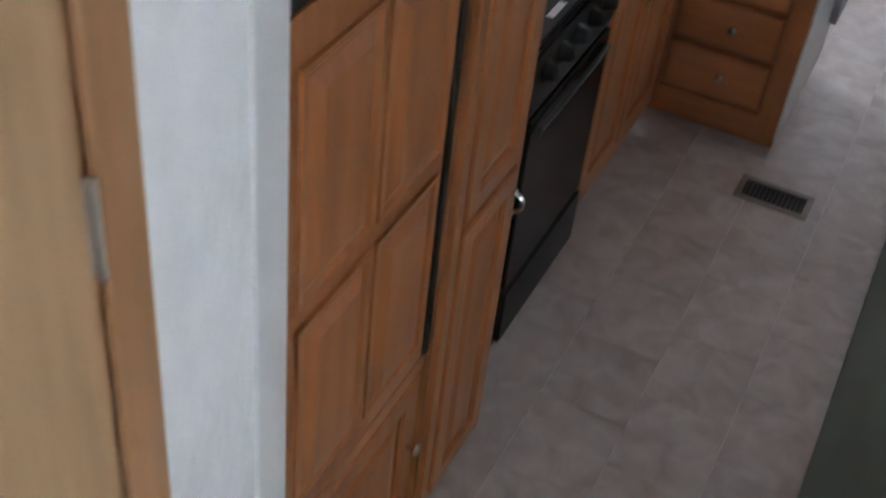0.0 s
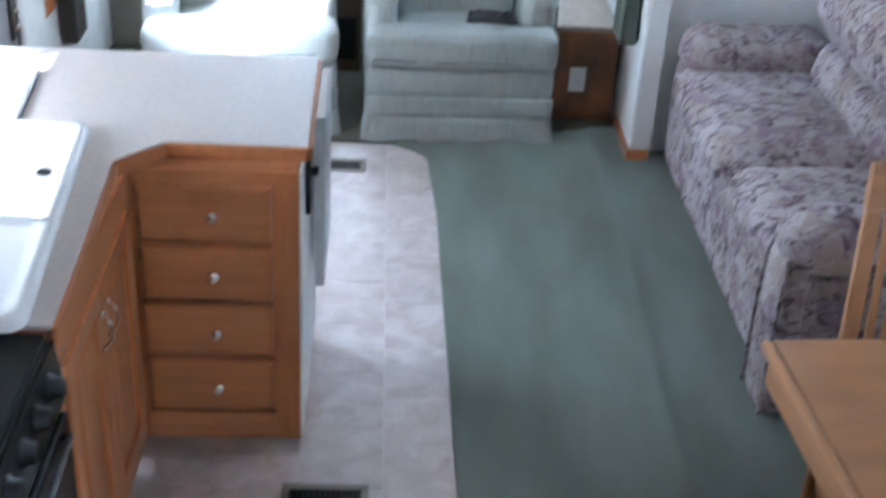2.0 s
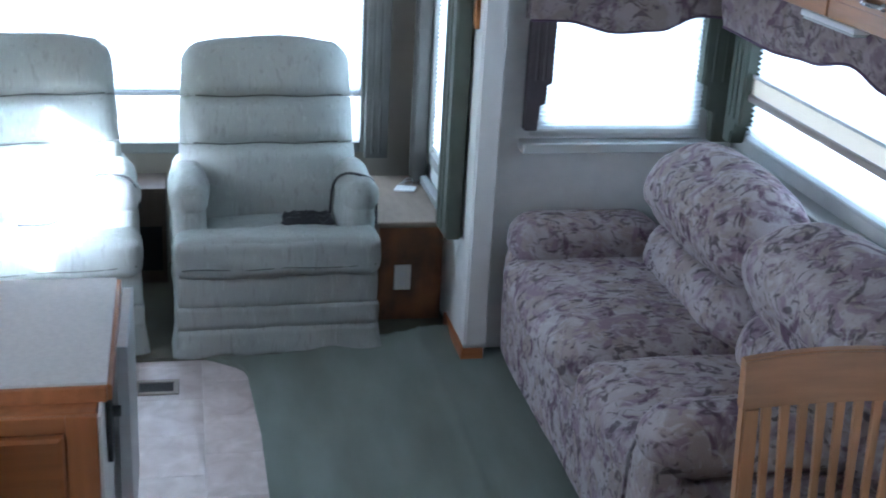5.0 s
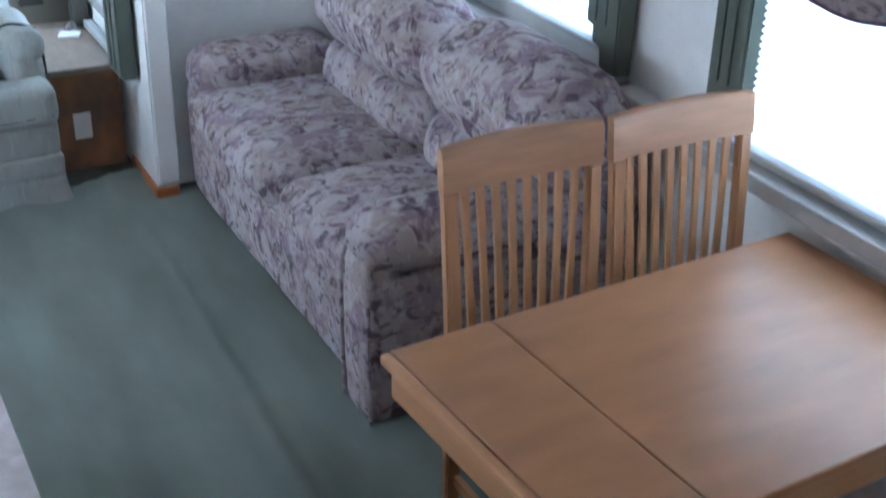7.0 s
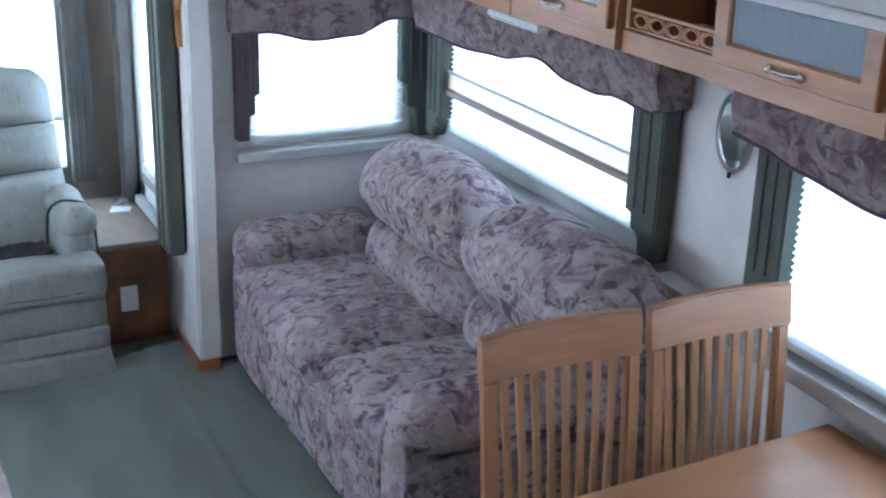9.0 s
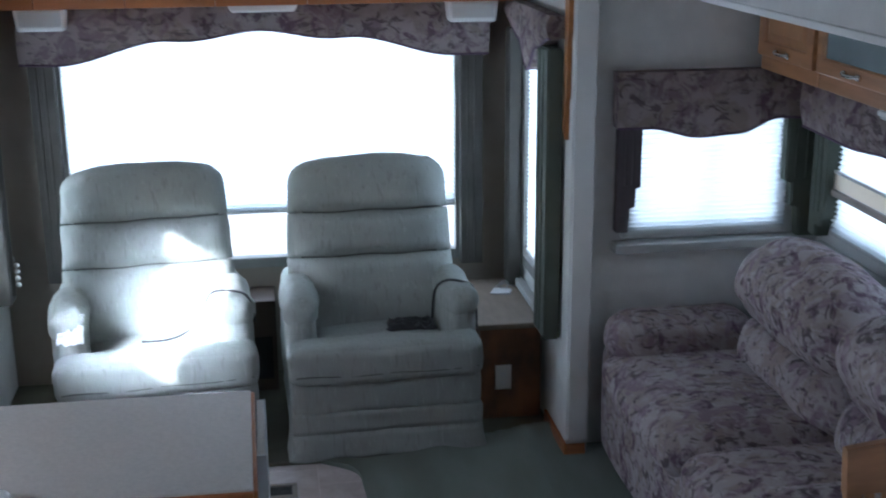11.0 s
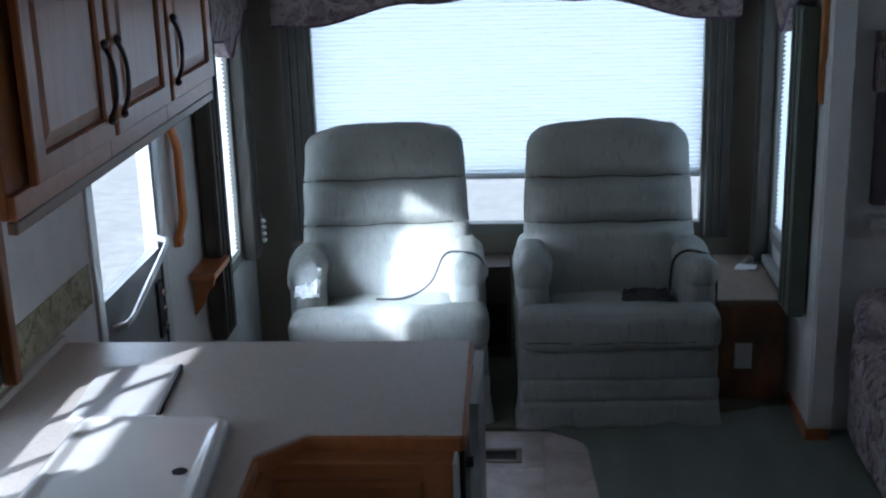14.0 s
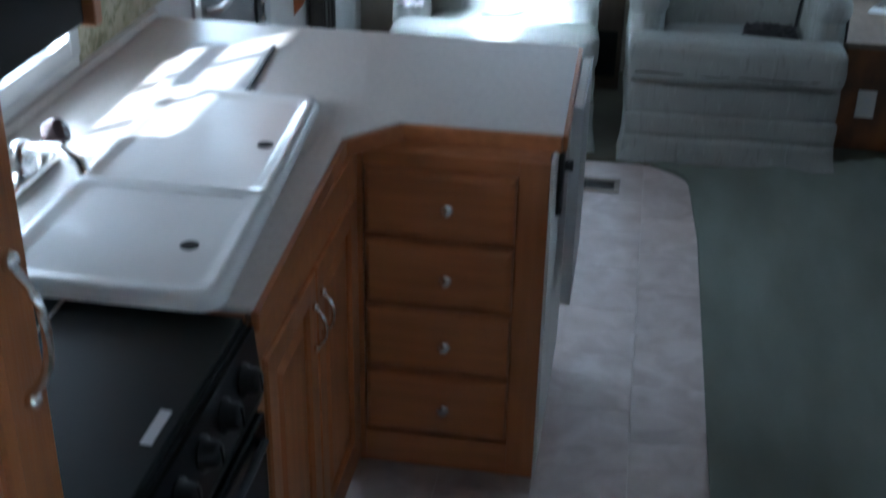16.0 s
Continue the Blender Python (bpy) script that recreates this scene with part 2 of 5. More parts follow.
def lathe(name, profile, material, parent, axis=Matrix(), seg=20, label=""):
    """Turns (radius, height) pairs round an axis."""
    bm = bmesh.new()
    rings = [[bm.verts.new(axis @ Vector((r * math.cos(k * math.tau / seg), r * math.sin(k * math.tau / seg), h))) for k in range(seg)] for r, h in profile]
    for a, b in zip(rings, rings[1:]):
        for k in range(seg):
            bm.faces.new((a[k], a[(k + 1) % seg], b[(k + 1) % seg], b[k]))
    bm.faces.new(rings[0][::-1])
    bm.faces.new(rings[-1])
    bmesh.ops.recalc_face_normals(bm, faces=bm.faces[:])
    return part(name, bm, material, parent, label, smooth=True)


def extrude_outline(bm, pts, depth, m=None):
    """A flat outline in x and z made depth thick along y."""
    m = m or Matrix()
    a = [bm.verts.new(m @ Vector((x, 0, z))) for x, z in pts]
    b = [bm.verts.new(m @ Vector((x, depth, z))) for x, z in pts]
    n = len(pts)
    bm.faces.new(a)
    bm.faces.new(b[::-1])
    for i in range(n):
        bm.faces.new((a[i], b[i], b[(i + 1) % n], a[(i + 1) % n]))
    bmesh.ops.recalc_face_normals(bm, faces=bm.faces[:])


def wall_with_holes(name, axis, at, thick, u0, u1, z0, z1, holes, material):
    """A wall across x ('y' axis: at that y) or along y ('x' axis: at that x), with rectangular openings (u0, u1, z0, z1)."""
    bm = bmesh.new()
    us = sorted({u0, u1, *[h[0] for h in holes], *[h[1] for h in holes]})
    zs = sorted({z0, z1, *[h[2] for h in holes], *[h[3] for h in holes]})
    for i in range(len(us) - 1):
        run = None
        for k in range(len(zs) - 1):
            uc, zc = (us[i] + us[i + 1]) / 2, (zs[k] + zs[k + 1]) / 2
            solid = not any(h[0] < uc < h[1] and h[2] < zc < h[3] for h in holes)
            if solid:
                run = (run[0], zs[k + 1]) if run else (zs[k], zs[k + 1])
            if run and (not solid or k == len(zs) - 2):
                a = (us[i], min(at, at + thick), run[0]) if axis == "y" else (min(at, at + thick), us[i], run[0])
                b = (us[i + 1], max(at, at + thick), run[1]) if axis == "y" else (max(at, at + thick), us[i + 1], run[1])
                bm_box(bm, a, b)
                run = None
    bmesh.ops.remove_doubles(bm, verts=bm.verts[:], dist=1e-5)
    return tagged(part(name, bm, material), kind="structure")

# ---- the shell ----
HALL_PAPER = mat("white_embossed_paper", (0.86, 0.86, 0.85), 0.7, var=0.04, scale=14, bump=0.6, bscale=45, stretch=(1, 1, 0.6))
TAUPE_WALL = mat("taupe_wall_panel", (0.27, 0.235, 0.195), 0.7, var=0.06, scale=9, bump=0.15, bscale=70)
CEILING_Z, SLIDE_Z = 2.45, 1.945
LEFT, REAR, RIGHT, SLIDE = 0.13, 5.60, 2.452, 3.47
HEADER_Z = 1.922
GROUND = mat("dry_ground", (0.70, 0.68, 0.64), 0.9)
TILE = bpy.data.materials.new("stone_vinyl")
TILE.use_nodes = True


def stone_tile(m):
    nt = m.node_tree
    b = nt.nodes["Principled BSDF"]
    b.inputs["Roughness"].default_value = 0.38
    tc, oi = nt.nodes.new("ShaderNodeTexCoord"), nt.nodes.new("ShaderNodeObjectInfo")
    add = nt.nodes.new("ShaderNodeVectorMath")
    sc = nt.nodes.new("ShaderNodeVectorMath")
    sc.operation = "SCALE"
    sc.inputs["Scale"].default_value = 9.0
    nt.links.new(oi.outputs["Location"], sc.inputs[0])
    nt.links.new(tc.outputs["Object"], add.inputs[0])
    nt.links.new(sc.outputs[0], add.inputs[1])
    n = nt.nodes.new("ShaderNodeTexNoise")
    n.inputs["Scale"].default_value, n.inputs["Detail"].default_value, n.inputs["Distortion"].default_value = 11, 7, 0.6
    nt.links.new(add.outputs[0], n.inputs["Vector"])
    r = nt.nodes.new("ShaderNodeValToRGB")
    r.color_ramp.elements[0].position, r.color_ramp.elements[1].position = 0.3, 0.72
    r.color_ramp.elements[0].color, r.color_ramp.elements[1].color = (0.44, 0.37, 0.34, 1), (0.64, 0.575, 0.55, 1)
    nt.links.new(n.outputs["Fac"], r.inputs["Fac"])
    mx = nt.nodes.new("ShaderNodeMix")
    mx.data_type, mx.blend_type = "RGBA", "MULTIPLY"
    mx.inputs["Factor"].default_value = 0.07
    nt.links.new(r.outputs["Color"], mx.inputs["A"])
    nt.links.new(oi.outputs["Random"], mx.inputs["B"])
    nt.links.new(mx.outputs["Result"], b.inputs["Base Color"])
    bp = nt.nodes.new("ShaderNodeBump")
    bp.inputs["Strength"].default_value, bp.inputs["Distance"].default_value = 0.15, 0.002
    nt.links.new(n.outputs["Fac"], bp.inputs["Height"])
    nt.links.new(bp.outputs[0], b.inputs["Normal"])


stone_tile(TILE)
GROUT = mat("grout", (0.66, 0.62, 0.585), 0.7, var=0.08, scale=20)

tagged(bx("ground", (-400, -400, -0.95), (400, 400, -0.9), GROUND, bevel=0), kind="structure")
floor = tagged(bx("floor", (0.07, -2.6, -0.06), (3.53, 5.66, 0.0), GROUT, bevel=0), kind="structure")
KITCHEN_WIN = (1.92, 2.74, 0.98, 1.22)
DOOR_HOLE = (3.50, 4.20, 0.0, 1.86)
LEFT_WIN = (4.84, 5.30, 0.52, 1.62)
REAR_WIN = (0.42, 2.20, 0.55, 1.70)
RIGHT_WIN = (4.80, 5.36, 0.58, 1.62)
END_WIN = (2.69, 3.32, 0.905, 1.50)
SOFA_WIN = (3.10, 4.37, 0.925, 1.56)
DINE_WIN = (1.02, 2.49, 0.855, 1.50)
UNSEEN_WIN = (-1.9, -0.75, 1.00, 1.75)
wall_with_holes("wall_left", "x", LEFT, -0.05, -2.6, 5.65, 0.0, CEILING_Z, [KITCHEN_WIN, DOOR_HOLE, LEFT_WIN], WALLPAPER)
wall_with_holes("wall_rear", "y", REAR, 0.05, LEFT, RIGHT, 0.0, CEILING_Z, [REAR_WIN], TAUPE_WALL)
wall_with_holes("wall_right", "x", RIGHT, 0.05, 4.53, 5.65, 0.0, CEILING_Z, [RIGHT_WIN], WALLPAPER)
wall_with_holes("wall_slide_end", "y", 4.60, 0.05, RIGHT + 0.05, SLIDE + 0.05, 0.0, SLIDE_Z, [END_WIN], WALLPAPER)
wall_with_holes("wall_slide", "x", SLIDE, 0.05, 0.75, 4.60, 0.0, SLIDE_Z, [SOFA_WIN, DINE_WIN], WALLPAPER)
wall_with_holes("wall_slide_near", "y", 0.75, -0.05, RIGHT + 0.05, SLIDE + 0.05, 0.0, SLIDE_Z, [], WALLPAPER)
wall_with_holes("wall_header", "x", RIGHT, 0.05, -2.6, 4.53, HEADER_Z, CEILING_Z, [], WALLPAPER)
wall_with_holes("wall_right_front", "x", RIGHT, 0.05, -2.6, 0.70, 0.0, HEADER_Z, [UNSEEN_WIN], WALLPAPER)
wall_with_holes("wall_front", "y", -2.6, -0.05, 0.07, 2.5, 0.0, CEILING_Z, [], WALLPAPER)
HALL_X = 0.918
wall_with_holes("wall_hall", "x", HALL_X, -0.05, -2.6, 0.185, 0.0, CEILING_Z, [(-0.82, -0.118, 0.0, 2.05)], HALL_PAPER)
wall_with_holes("wall_hall_return", "y", 0.185, -0.05, LEFT, HALL_X - 0.05, 0.0, CEILING_Z, [], WALLPAPER)
tagged(bx("ceiling", (0.07, -2.65, CEILING_Z), (2.5, 5.65, CEILING_Z + 0.05), CEIL, bevel=0), kind="structure")
tagged(bx("ceiling_slide", (2.49, 0.7, SLIDE_Z), (3.52, 4.65, SLIDE_Z + 0.05), CEIL, bevel=0), kind="structure")
tagged(bx("trim_hall_corner", (HALL_X - 0.004, 0.116, 0.0), (HALL_X + 0.006, 0.189, CEILING_Z), WHITE_TRIM, bevel=0.003), kind="structure")
tagged(bx("trim_slide_jamb", (RIGHT + 0.004, 4.515, 0.06), (RIGHT + 0.085, 4.529, SLIDE_Z), WHITE_TRIM, bevel=0.004), kind="structure")
tagged(bx("trim_slide_post", (RIGHT + 0.05, 4.532, 0.0), (RIGHT + 0.085, 4.60, SLIDE_Z), WHITE_TRIM, bevel=0.004), kind="structure")
tagged(bx("trim_header", (RIGHT - 0.008, 0.7, 2.012), (RIGHT - 0.001, 4.50, 2.022), GREY_FRAME, bevel=0.001), kind="structure")
tagged(bx("trim_header_edge", (RIGHT - 0.006, 0.7, HEADER_Z - 0.004), (RIGHT + 0.056, 4.514, HEADER_Z + 0.014), WHITE_TRIM, bevel=0.004), kind="structure")
tagged(bx("baseboard_post", (RIGHT - 0.014, 4.50, 0.0), (RIGHT + 0.075, 4.513, 0.055), OAK_ACROSS, bevel=0.004), kind="structure")
tagged(bx("baseboard_post_side", (RIGHT - 0.014, 4.514, 0.0), (RIGHT - 0.001, 4.86, 0.055), OAK_ALONG, bevel=0.003), kind="structure")


def carpet_sheet():
    """Pile carpet: a sheet whose edge at the tiles ends in a round corner, low ripples, a worn seam, and a loose far edge curling up."""
    bm = bmesh.new()

    def edge(y):
        return 1.652 - 0.006 * (y - 2) - 0.05 * max(0, y - 4.0) - 0.14 * min(1, max(0, (y - 4.44) / 0.15)) ** 2.2

    def behind(x, y):
        return y - (4.535 + 0.243 * (x - 1.534) + 0.03 * math.exp(-((x - 2.38) / 0.06) ** 2))

    def height(x, y):
        d = behind(x, y)
        grow = min(1, max(0, (x - 1.7) / 0.5))
        up = math.exp(-(d / 0.05) ** 2) if d < 0 else math.exp(-(d / 0.012) ** 2)
        curl = (0.006 + 0.024 * grow) * up + (0.004 if d < 0 else 0.0)
        k = x - 2.30 - 0.022 * math.sin(y * 1.9) - 0.012 * noise.noise(Vector((y * 4, 2, 0)))
        worn = 0.55 + 0.45 * noise.noise(Vector((0, y * 2.3, 3)))
        seam = 0.011 * worn / (1 + math.exp(min(60, max(-60, k / 0.018)))) + 0.013 * worn * math.exp(-(k / 0.026) ** 2)
        ripple = 0.004 * noise.noise(Vector((x * 3, y * 1.6, 0))) + 0.0015 * noise.noise(Vector((x * 9, y * 5, 4)))
        return 0.0095 + curl + seam + ripple

    us = sorted([i / 90 for i in range(91)] + [0.335 + 0.004 * i for i in range(40)])
    near = [[(edge(y) + (3.465 - edge(y)) * u, y) for u in us] for y in [-2.59 + j * 7.188 / 190 for j in range(191)]]
    xs = sorted([LEFT + 0.002 + i * (RIGHT - LEFT - 0.004) / 60 for i in range(61)] + [2.20 + 0.008 * i for i in range(28)])
    far = [[(x, y) for x in xs] for y in [4.598 + k * 0.0166 for k in range(61)]]
    for rows in (near, far):
        grid = [[bm.verts.new((x, y, height(x, y))) for x, y in row] for row in rows]
        for p, q in zip(grid, grid[1:]):
            for i in range(len(p) - 1):
                bm.faces.new((p[i], p[i + 1], q[i + 1], q[i]))
    for f in bm.faces:
        c = f.calc_center_median()
        f.material_index = 1 if c.y > 4.598 and behind(c.x, c.y) > 0.006 else 0
    rim = [e for e in bm.edges if e.is_boundary]
    r = bmesh.ops.extrude_edge_only(bm, edges=rim)
    for v in [g for g in r["geom"] if isinstance(g, bmesh.types.BMVert)]:
        v.co.z = 0.0
    bmesh.ops.recalc_face_normals(bm, faces=bm.faces[:])
    ob = part("carpet", bm, CARPET, smooth=True)
    ob.data.materials.append(SHADED_OLIVE_CARPET)
    return tagged(ob, "sage green pile carpet with a raised seam", "carpet", kind="structure")


carpet_sheet()
# ---- joinery ----
def ring_outline(x0, x1, z0, z1, inset, arch=0.0, n=12):
    pts = [(x0 + inset, z0 + inset), (x1 - inset, z0 + inset)]
    for k in range(n + 1):
        s = k / n
        u = min(1, abs(2 * s - 1) / 0.85)
        drop = arch * (0.5 - 0.5 * math.cos(math.pi * u))
        pts.append((x1 - inset - s * (x1 - x0 - 2 * inset), z1 - inset - drop))
    return pts


def ring_mesh(rects, cap_last=True, cap_first=False):
    """Joins outlines [(points, depth)] into a stepped profile."""
    bm = bmesh.new()
    loops = [[bm.verts.new((x, y, z)) for x, z in pts] for pts, y in rects]
    for a, b in zip(loops, loops[1:]):
        n = len(a)
        for k in range(n):
            bm.faces.new((a[k], a[(k + 1) % n], b[(k + 1) % n], b[k]))
    if cap_last:
        bm.faces.new(loops[-1])
    if cap_first:
        bm.faces.new(loops[0][::-1])
    bmesh.ops.recalc_face_normals(bm, faces=bm.faces[:])
    return bm


def panel_door(parent, x0, x1, z0, z1, y=0.0, thick=0.02, rail=0.055, wood=None, panel=None, arch=0.0, name="door", glassy=None):
    """A framed door whose face lies at depth y, with a raised field (or a pane) inside."""
    wood, panel = wood or OAK, panel or OAK
    f = lambda i, d, a=0.0: (ring_outline(x0, x1, z0, z1, i, a), y + d)
    frame_part = part(name, ring_mesh([f(0, thick), f(0, 0.004), f(0.004, 0.0), f(rail - 0.006, 0.0, arch), f(rail, 0.006, arch), f(rail, thick - 0.002, arch)], False), wood, parent)
    frame_part.data.set_sharp_from_angle(angle=radians(20))
    if glassy is not None:
        part("pane", ring_mesh([f(rail - 0.003, 0.012, arch), f(rail - 0.003, 0.010, arch)], True, True), glassy, frame_part, "dark tinted glass pane")
    else:
        part("panel", ring_mesh([f(rail, 0.012, arch), f(rail + 0.006, 0.012, arch), f(rail + 0.034, 0.003, arch)]), panel, frame_part)
    return frame_part


def round_knob(parent, x, z, y=0.0, material=None):
    ax = Matrix.Translation((x, y, z)) @ Matrix.Rotation(radians(90), 4, "X")
    return lathe("knob", [(0.004, 0.0), (0.005, 0.012), (0.013, 0.017), (0.015, 0.022), (0.011, 0.028), (0.003, 0.030)], material or CHROME, parent, ax, 14, "brushed metal knob")


def arc_handle(parent, x, z0, z1, y=0.0, material=None, flat=False, r=0.0042):
    """A bowed pull between z0 and z1, or lying flat from x-h to x+h."""
    h = (z1 - z0) / 2
    pts = []
    for k in range(13):
        s = -1 + k / 6
        d = -0.024 * (1 - abs(s) ** 2.6)
        pts.append((x + s * h, y + d, (z0 + z1) / 2) if flat else (x, y + d, (z0 + z1) / 2 + s * h))
    bar = tube("handle", pts, r, material or CHROME, parent, 8, "bowed metal pull")
    for p in (pts[0], pts[-1]):
        ball = [(r * 0.3, -1.9 * r), (r * 1.5, -1.1 * r), (r * 1.9, 0.0), (r * 1.5, 1.1 * r), (r * 0.3, 1.9 * r)]
        lathe("handle_end", ball, material or CHROME, bar, Matrix.Translation((p[0], p[1] - r, p[2])), 10)
    return bar


# ---- windows ----
def pleated(parent, x0, x1, z0, z1, y, pitch=0.019, depth=0.007, sag=0.0):
    bm = bmesh.new()
    n = max(2, int((z1 - z0) / pitch) * 2)
    cols = [x0 + (x1 - x0) * k / 6 for k in range(7)]
    rows = []
    for i in range(n + 1):
        z = z0 + (z1 - z0) * i / n
        rows.append([bm.verts.new((x, y + (depth if i % 2 else -depth) + 0.002 * noise.noise(Vector((x * 3, z * 9, 0))), z + sag * noise.noise(Vector((x * 2, z * 4, 5))))) for x in cols])
    for a, b in zip(rows, rows[1:]):
        for k in range(6):
            bm.faces.new((a[k], a[k + 1], b[k + 1], b[k]))
    return part("shade", bm, SHADE, parent, "white pleated day shade")


def stack_mesh(x0, x1, z0, z1):
    """Tight folds lying on one another."""
    bm = bmesh.new()
    rows = [[bm.verts.new((x, -0.036 - (0.010 if i % 2 else 0.0), z0 + (z1 - z0) * i / 12)) for x in (x0, (x0 + x1) / 2, x1)] for i in range(13)]
    for a, b in zip(rows, rows[1:]):
        for k in range(2):
            bm.faces.new((a[k], a[k + 1], b[k + 1], b[k]))
    return bm


def window(name, at, rz, u0, u1, z0, z1, label, shade=None, mullions=(), bars=(), watts=0.0, frame_mat=None, stack=None, proud=0.036):
    """A framed window in a wall: local x along the wall, local y out of the room."""
    w = thing(name, (at[0], at[1], 0), label, "window", rz=rz)
    tagged(w, kind="structure")
    fm = frame_mat or GREY_FRAME
    t = 0.028
    bm = bmesh.new()
    for a, b in (((u0 - 0.02, -0.012, z0 - 0.02), (u0 + t, 0.045, z1 + 0.02)), ((u1 - t, -0.012, z0 - 0.02), (u1 + 0.02, 0.045, z1 + 0.02)),
                 ((u0 + t, -0.012, z0 - 0.02), (u1 - t, 0.045, z0 + t)), ((u0 + t, -0.012, z1 - t), (u1 - t, 0.045, z1 + 0.02))):
        bm_box(bm, a, b, 0.003, 1)
    part("window_frame", bm, fm, w)
    pane = bx("pane", (u0 + t, 0.033, z0 + t), (u1 - t, 0.036, z1 - t), GLASS, w, bevel=0)
    pane.visible_shadow = False
    for u in mullions:
        bx("mullion", (u - 0.011, 0.024, z0 + t), (u + 0.011, 0.044, z1 - t), fm, w, bevel=0.002)
    for z, h in bars:
        bx("bar", (u0 + t, 0.020, z - h / 2), (u1 - t, 0.044, z + h / 2), fm, w, bevel=0.002)
    if shade is not None:
        e = -0.012 if proud else t + 0.002
        pleated(w, u0 + e, u1 - e, shade, z1 + (0.01 if proud else -t), 0.010 - proud)
        bx("shade_rail", (u0 + e, -proud, shade - 0.016), (u1 - e, 0.020 - proud, shade), SHADE_RAIL, w, bevel=0.004)
    if stack is not None:
        # a folded night shade between two rails, in front of the day shade
        bx("stack_rail", (u0 - 0.010, -0.047, stack + 0.062), (u1 + 0.010, -0.034, stack + 0.074), SHADE_RAIL, w, bevel=0.003)
        part("folded_shade", stack_mesh(u0 - 0.008, u1 + 0.008, stack, stack + 0.062), NIGHT_SHADE, w, "folded beige night shade")
        bx("stack_rail", (u0 - 0.010, -0.052, stack - 0.026), (u1 + 0.010, -0.034, stack), TAUPE_RAIL, w, bevel=0.004, label="taupe shade rail")
    if watts:
        c = w.matrix_world @ Vector(((u0 + u1) / 2, 0.09, (z0 + z1) / 2))
        q = w.matrix_world @ Vector(((u0 + u1) / 2, -3.0, (z0 + z1) / 2))
        window_fill(c, q, u1 - u0, z1 - z0, watts)
    return w


NIGHT_SHADE = translucent("night_shade_cloth", (0.80, 0.72, 0.62), 0.30)
TAUPE_RAIL = mat("taupe_rail", (0.26, 0.21, 0.18), 0.5, var=0.06, bump=0.02)
PALE_FRAME = mat("pale_window_frame", (0.55, 0.55, 0.53), 0.5, var=0.05, bump=0.03)
SHADE_RAIL = mat("shade_rail", (0.55, 0.56, 0.55), 0.5, var=0.04, bump=0.02)


def valance(at, rz, u0, u1, z_top, drops, label, depth=0.07, material=None):
    """An upholstered board with a scalloped lower edge. drops: (share of the width, z) along the edge."""
    v = thing("valance", (at[0], at[1], 0), label, "valance", rz=rz)
    n = 40
    pts = []
    for k in range(n + 1):
        s = k / n
        for (s0, d0), (s1, d1) in zip(drops, drops[1:]):
            if s0 <= s <= s1:
                q = (s - s0) / (s1 - s0)
                q = q * q * (3 - 2 * q)
                pts.append((u0 + s * (u1 - u0), d0 + (d1 - d0) * q))
                break
    bm = bmesh.new()
    rows = []
    m = 8
    for x, zl in pts:
        col = []
        for i in range(m + 1):
            q = i / m
            puff = 0.018 * math.sin(math.pi * q) + 0.004 * noise.noise(Vector((x * 9, q * 3, 0)))
            col.append(bm.verts.new((x, -depth - puff, zl + (z_top - zl) * q)))
        rows.append(col)
    for a, b in zip(rows, rows[1:]):
        for i in range(m):
            bm.faces.new((a[i], b[i], b[i + 1], a[i + 1]))
    r = bmesh.ops.extrude_edge_only(bm, edges=[e for e in bm.edges if e.is_boundary])
    for g in r["geom"]:
        if isinstance(g, bmesh.types.BMVert):
            g.co.y = -0.014
    bmesh.ops.recalc_face_normals(bm, faces=bm.faces[:])
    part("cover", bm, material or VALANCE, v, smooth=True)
    # welt along the scalloped edge
    tube("welt", [(x, -depth - 0.002, z) for x, z in pts], 0.005, WELT, v, 6, "dark mauve piping")
    return v


WELT = mat("mauve_piping", (0.10, 0.06, 0.10), 0.8, var=0.1, bump=0.1)


def side_board(at, rz, u0, u1, z0, z1, label, notch=0.0, side=1, depth=0.075, material=None):
    """A padded curtain board beside a window, stepped at its foot on the window side."""
    c = thing("curtain_board", (at[0], at[1], 0), label, "curtain", rz=rz)
    wd = u1 - u0
    e = 0.35 * wd
    if notch:
        if side > 0:
            pts = [(u0, z0), (u0 + wd * 0.5, z0), (u0 + wd * 0.55, z0 + notch * 0.55), (u0 + wd * 0.78, z0 + notch * 0.6), (u0 + wd * 0.8, z0 + notch), (u1, z0 + notch * 1.05), (u1, z1), (u0, z1)]
        else:
            pts = [(u0, z0 + notch * 1.05), (u0 + wd * 0.2, z0 + notch), (u0 + wd * 0.22, z0 + notch * 0.6), (u0 + wd * 0.45, z0 + notch * 0.55), (u0 + wd * 0.5, z0), (u1, z0), (u1, z1), (u0, z1)]
    else:
        pts = [(u0, z0), (u1, z0), (u1, z1), (u0, z1)]
    bm = bmesh.new()
    extrude_outline(bm, pts, depth - 0.013, Matrix.Translation((0, -depth, 0)))
    bmesh.ops.bevel(bm, geom=[x for x in bm.edges if abs(x.verts[0].co.y - x.verts[1].co.y) < 1e-4], offset=0.006, segments=2, affect="EDGES")
    part("board", bm, material or GREENCURT, c, smooth=True)
    for k in (0.3, 0.62):
        bx("pleat", (u0 + wd * k - 0.006, -depth - 0.006, z0 + notch + 0.02), (u0 + wd * k + 0.006, -depth + 0.001, z1 - 0.01), material or GREENCURT, c, bevel=0.003)
    return c

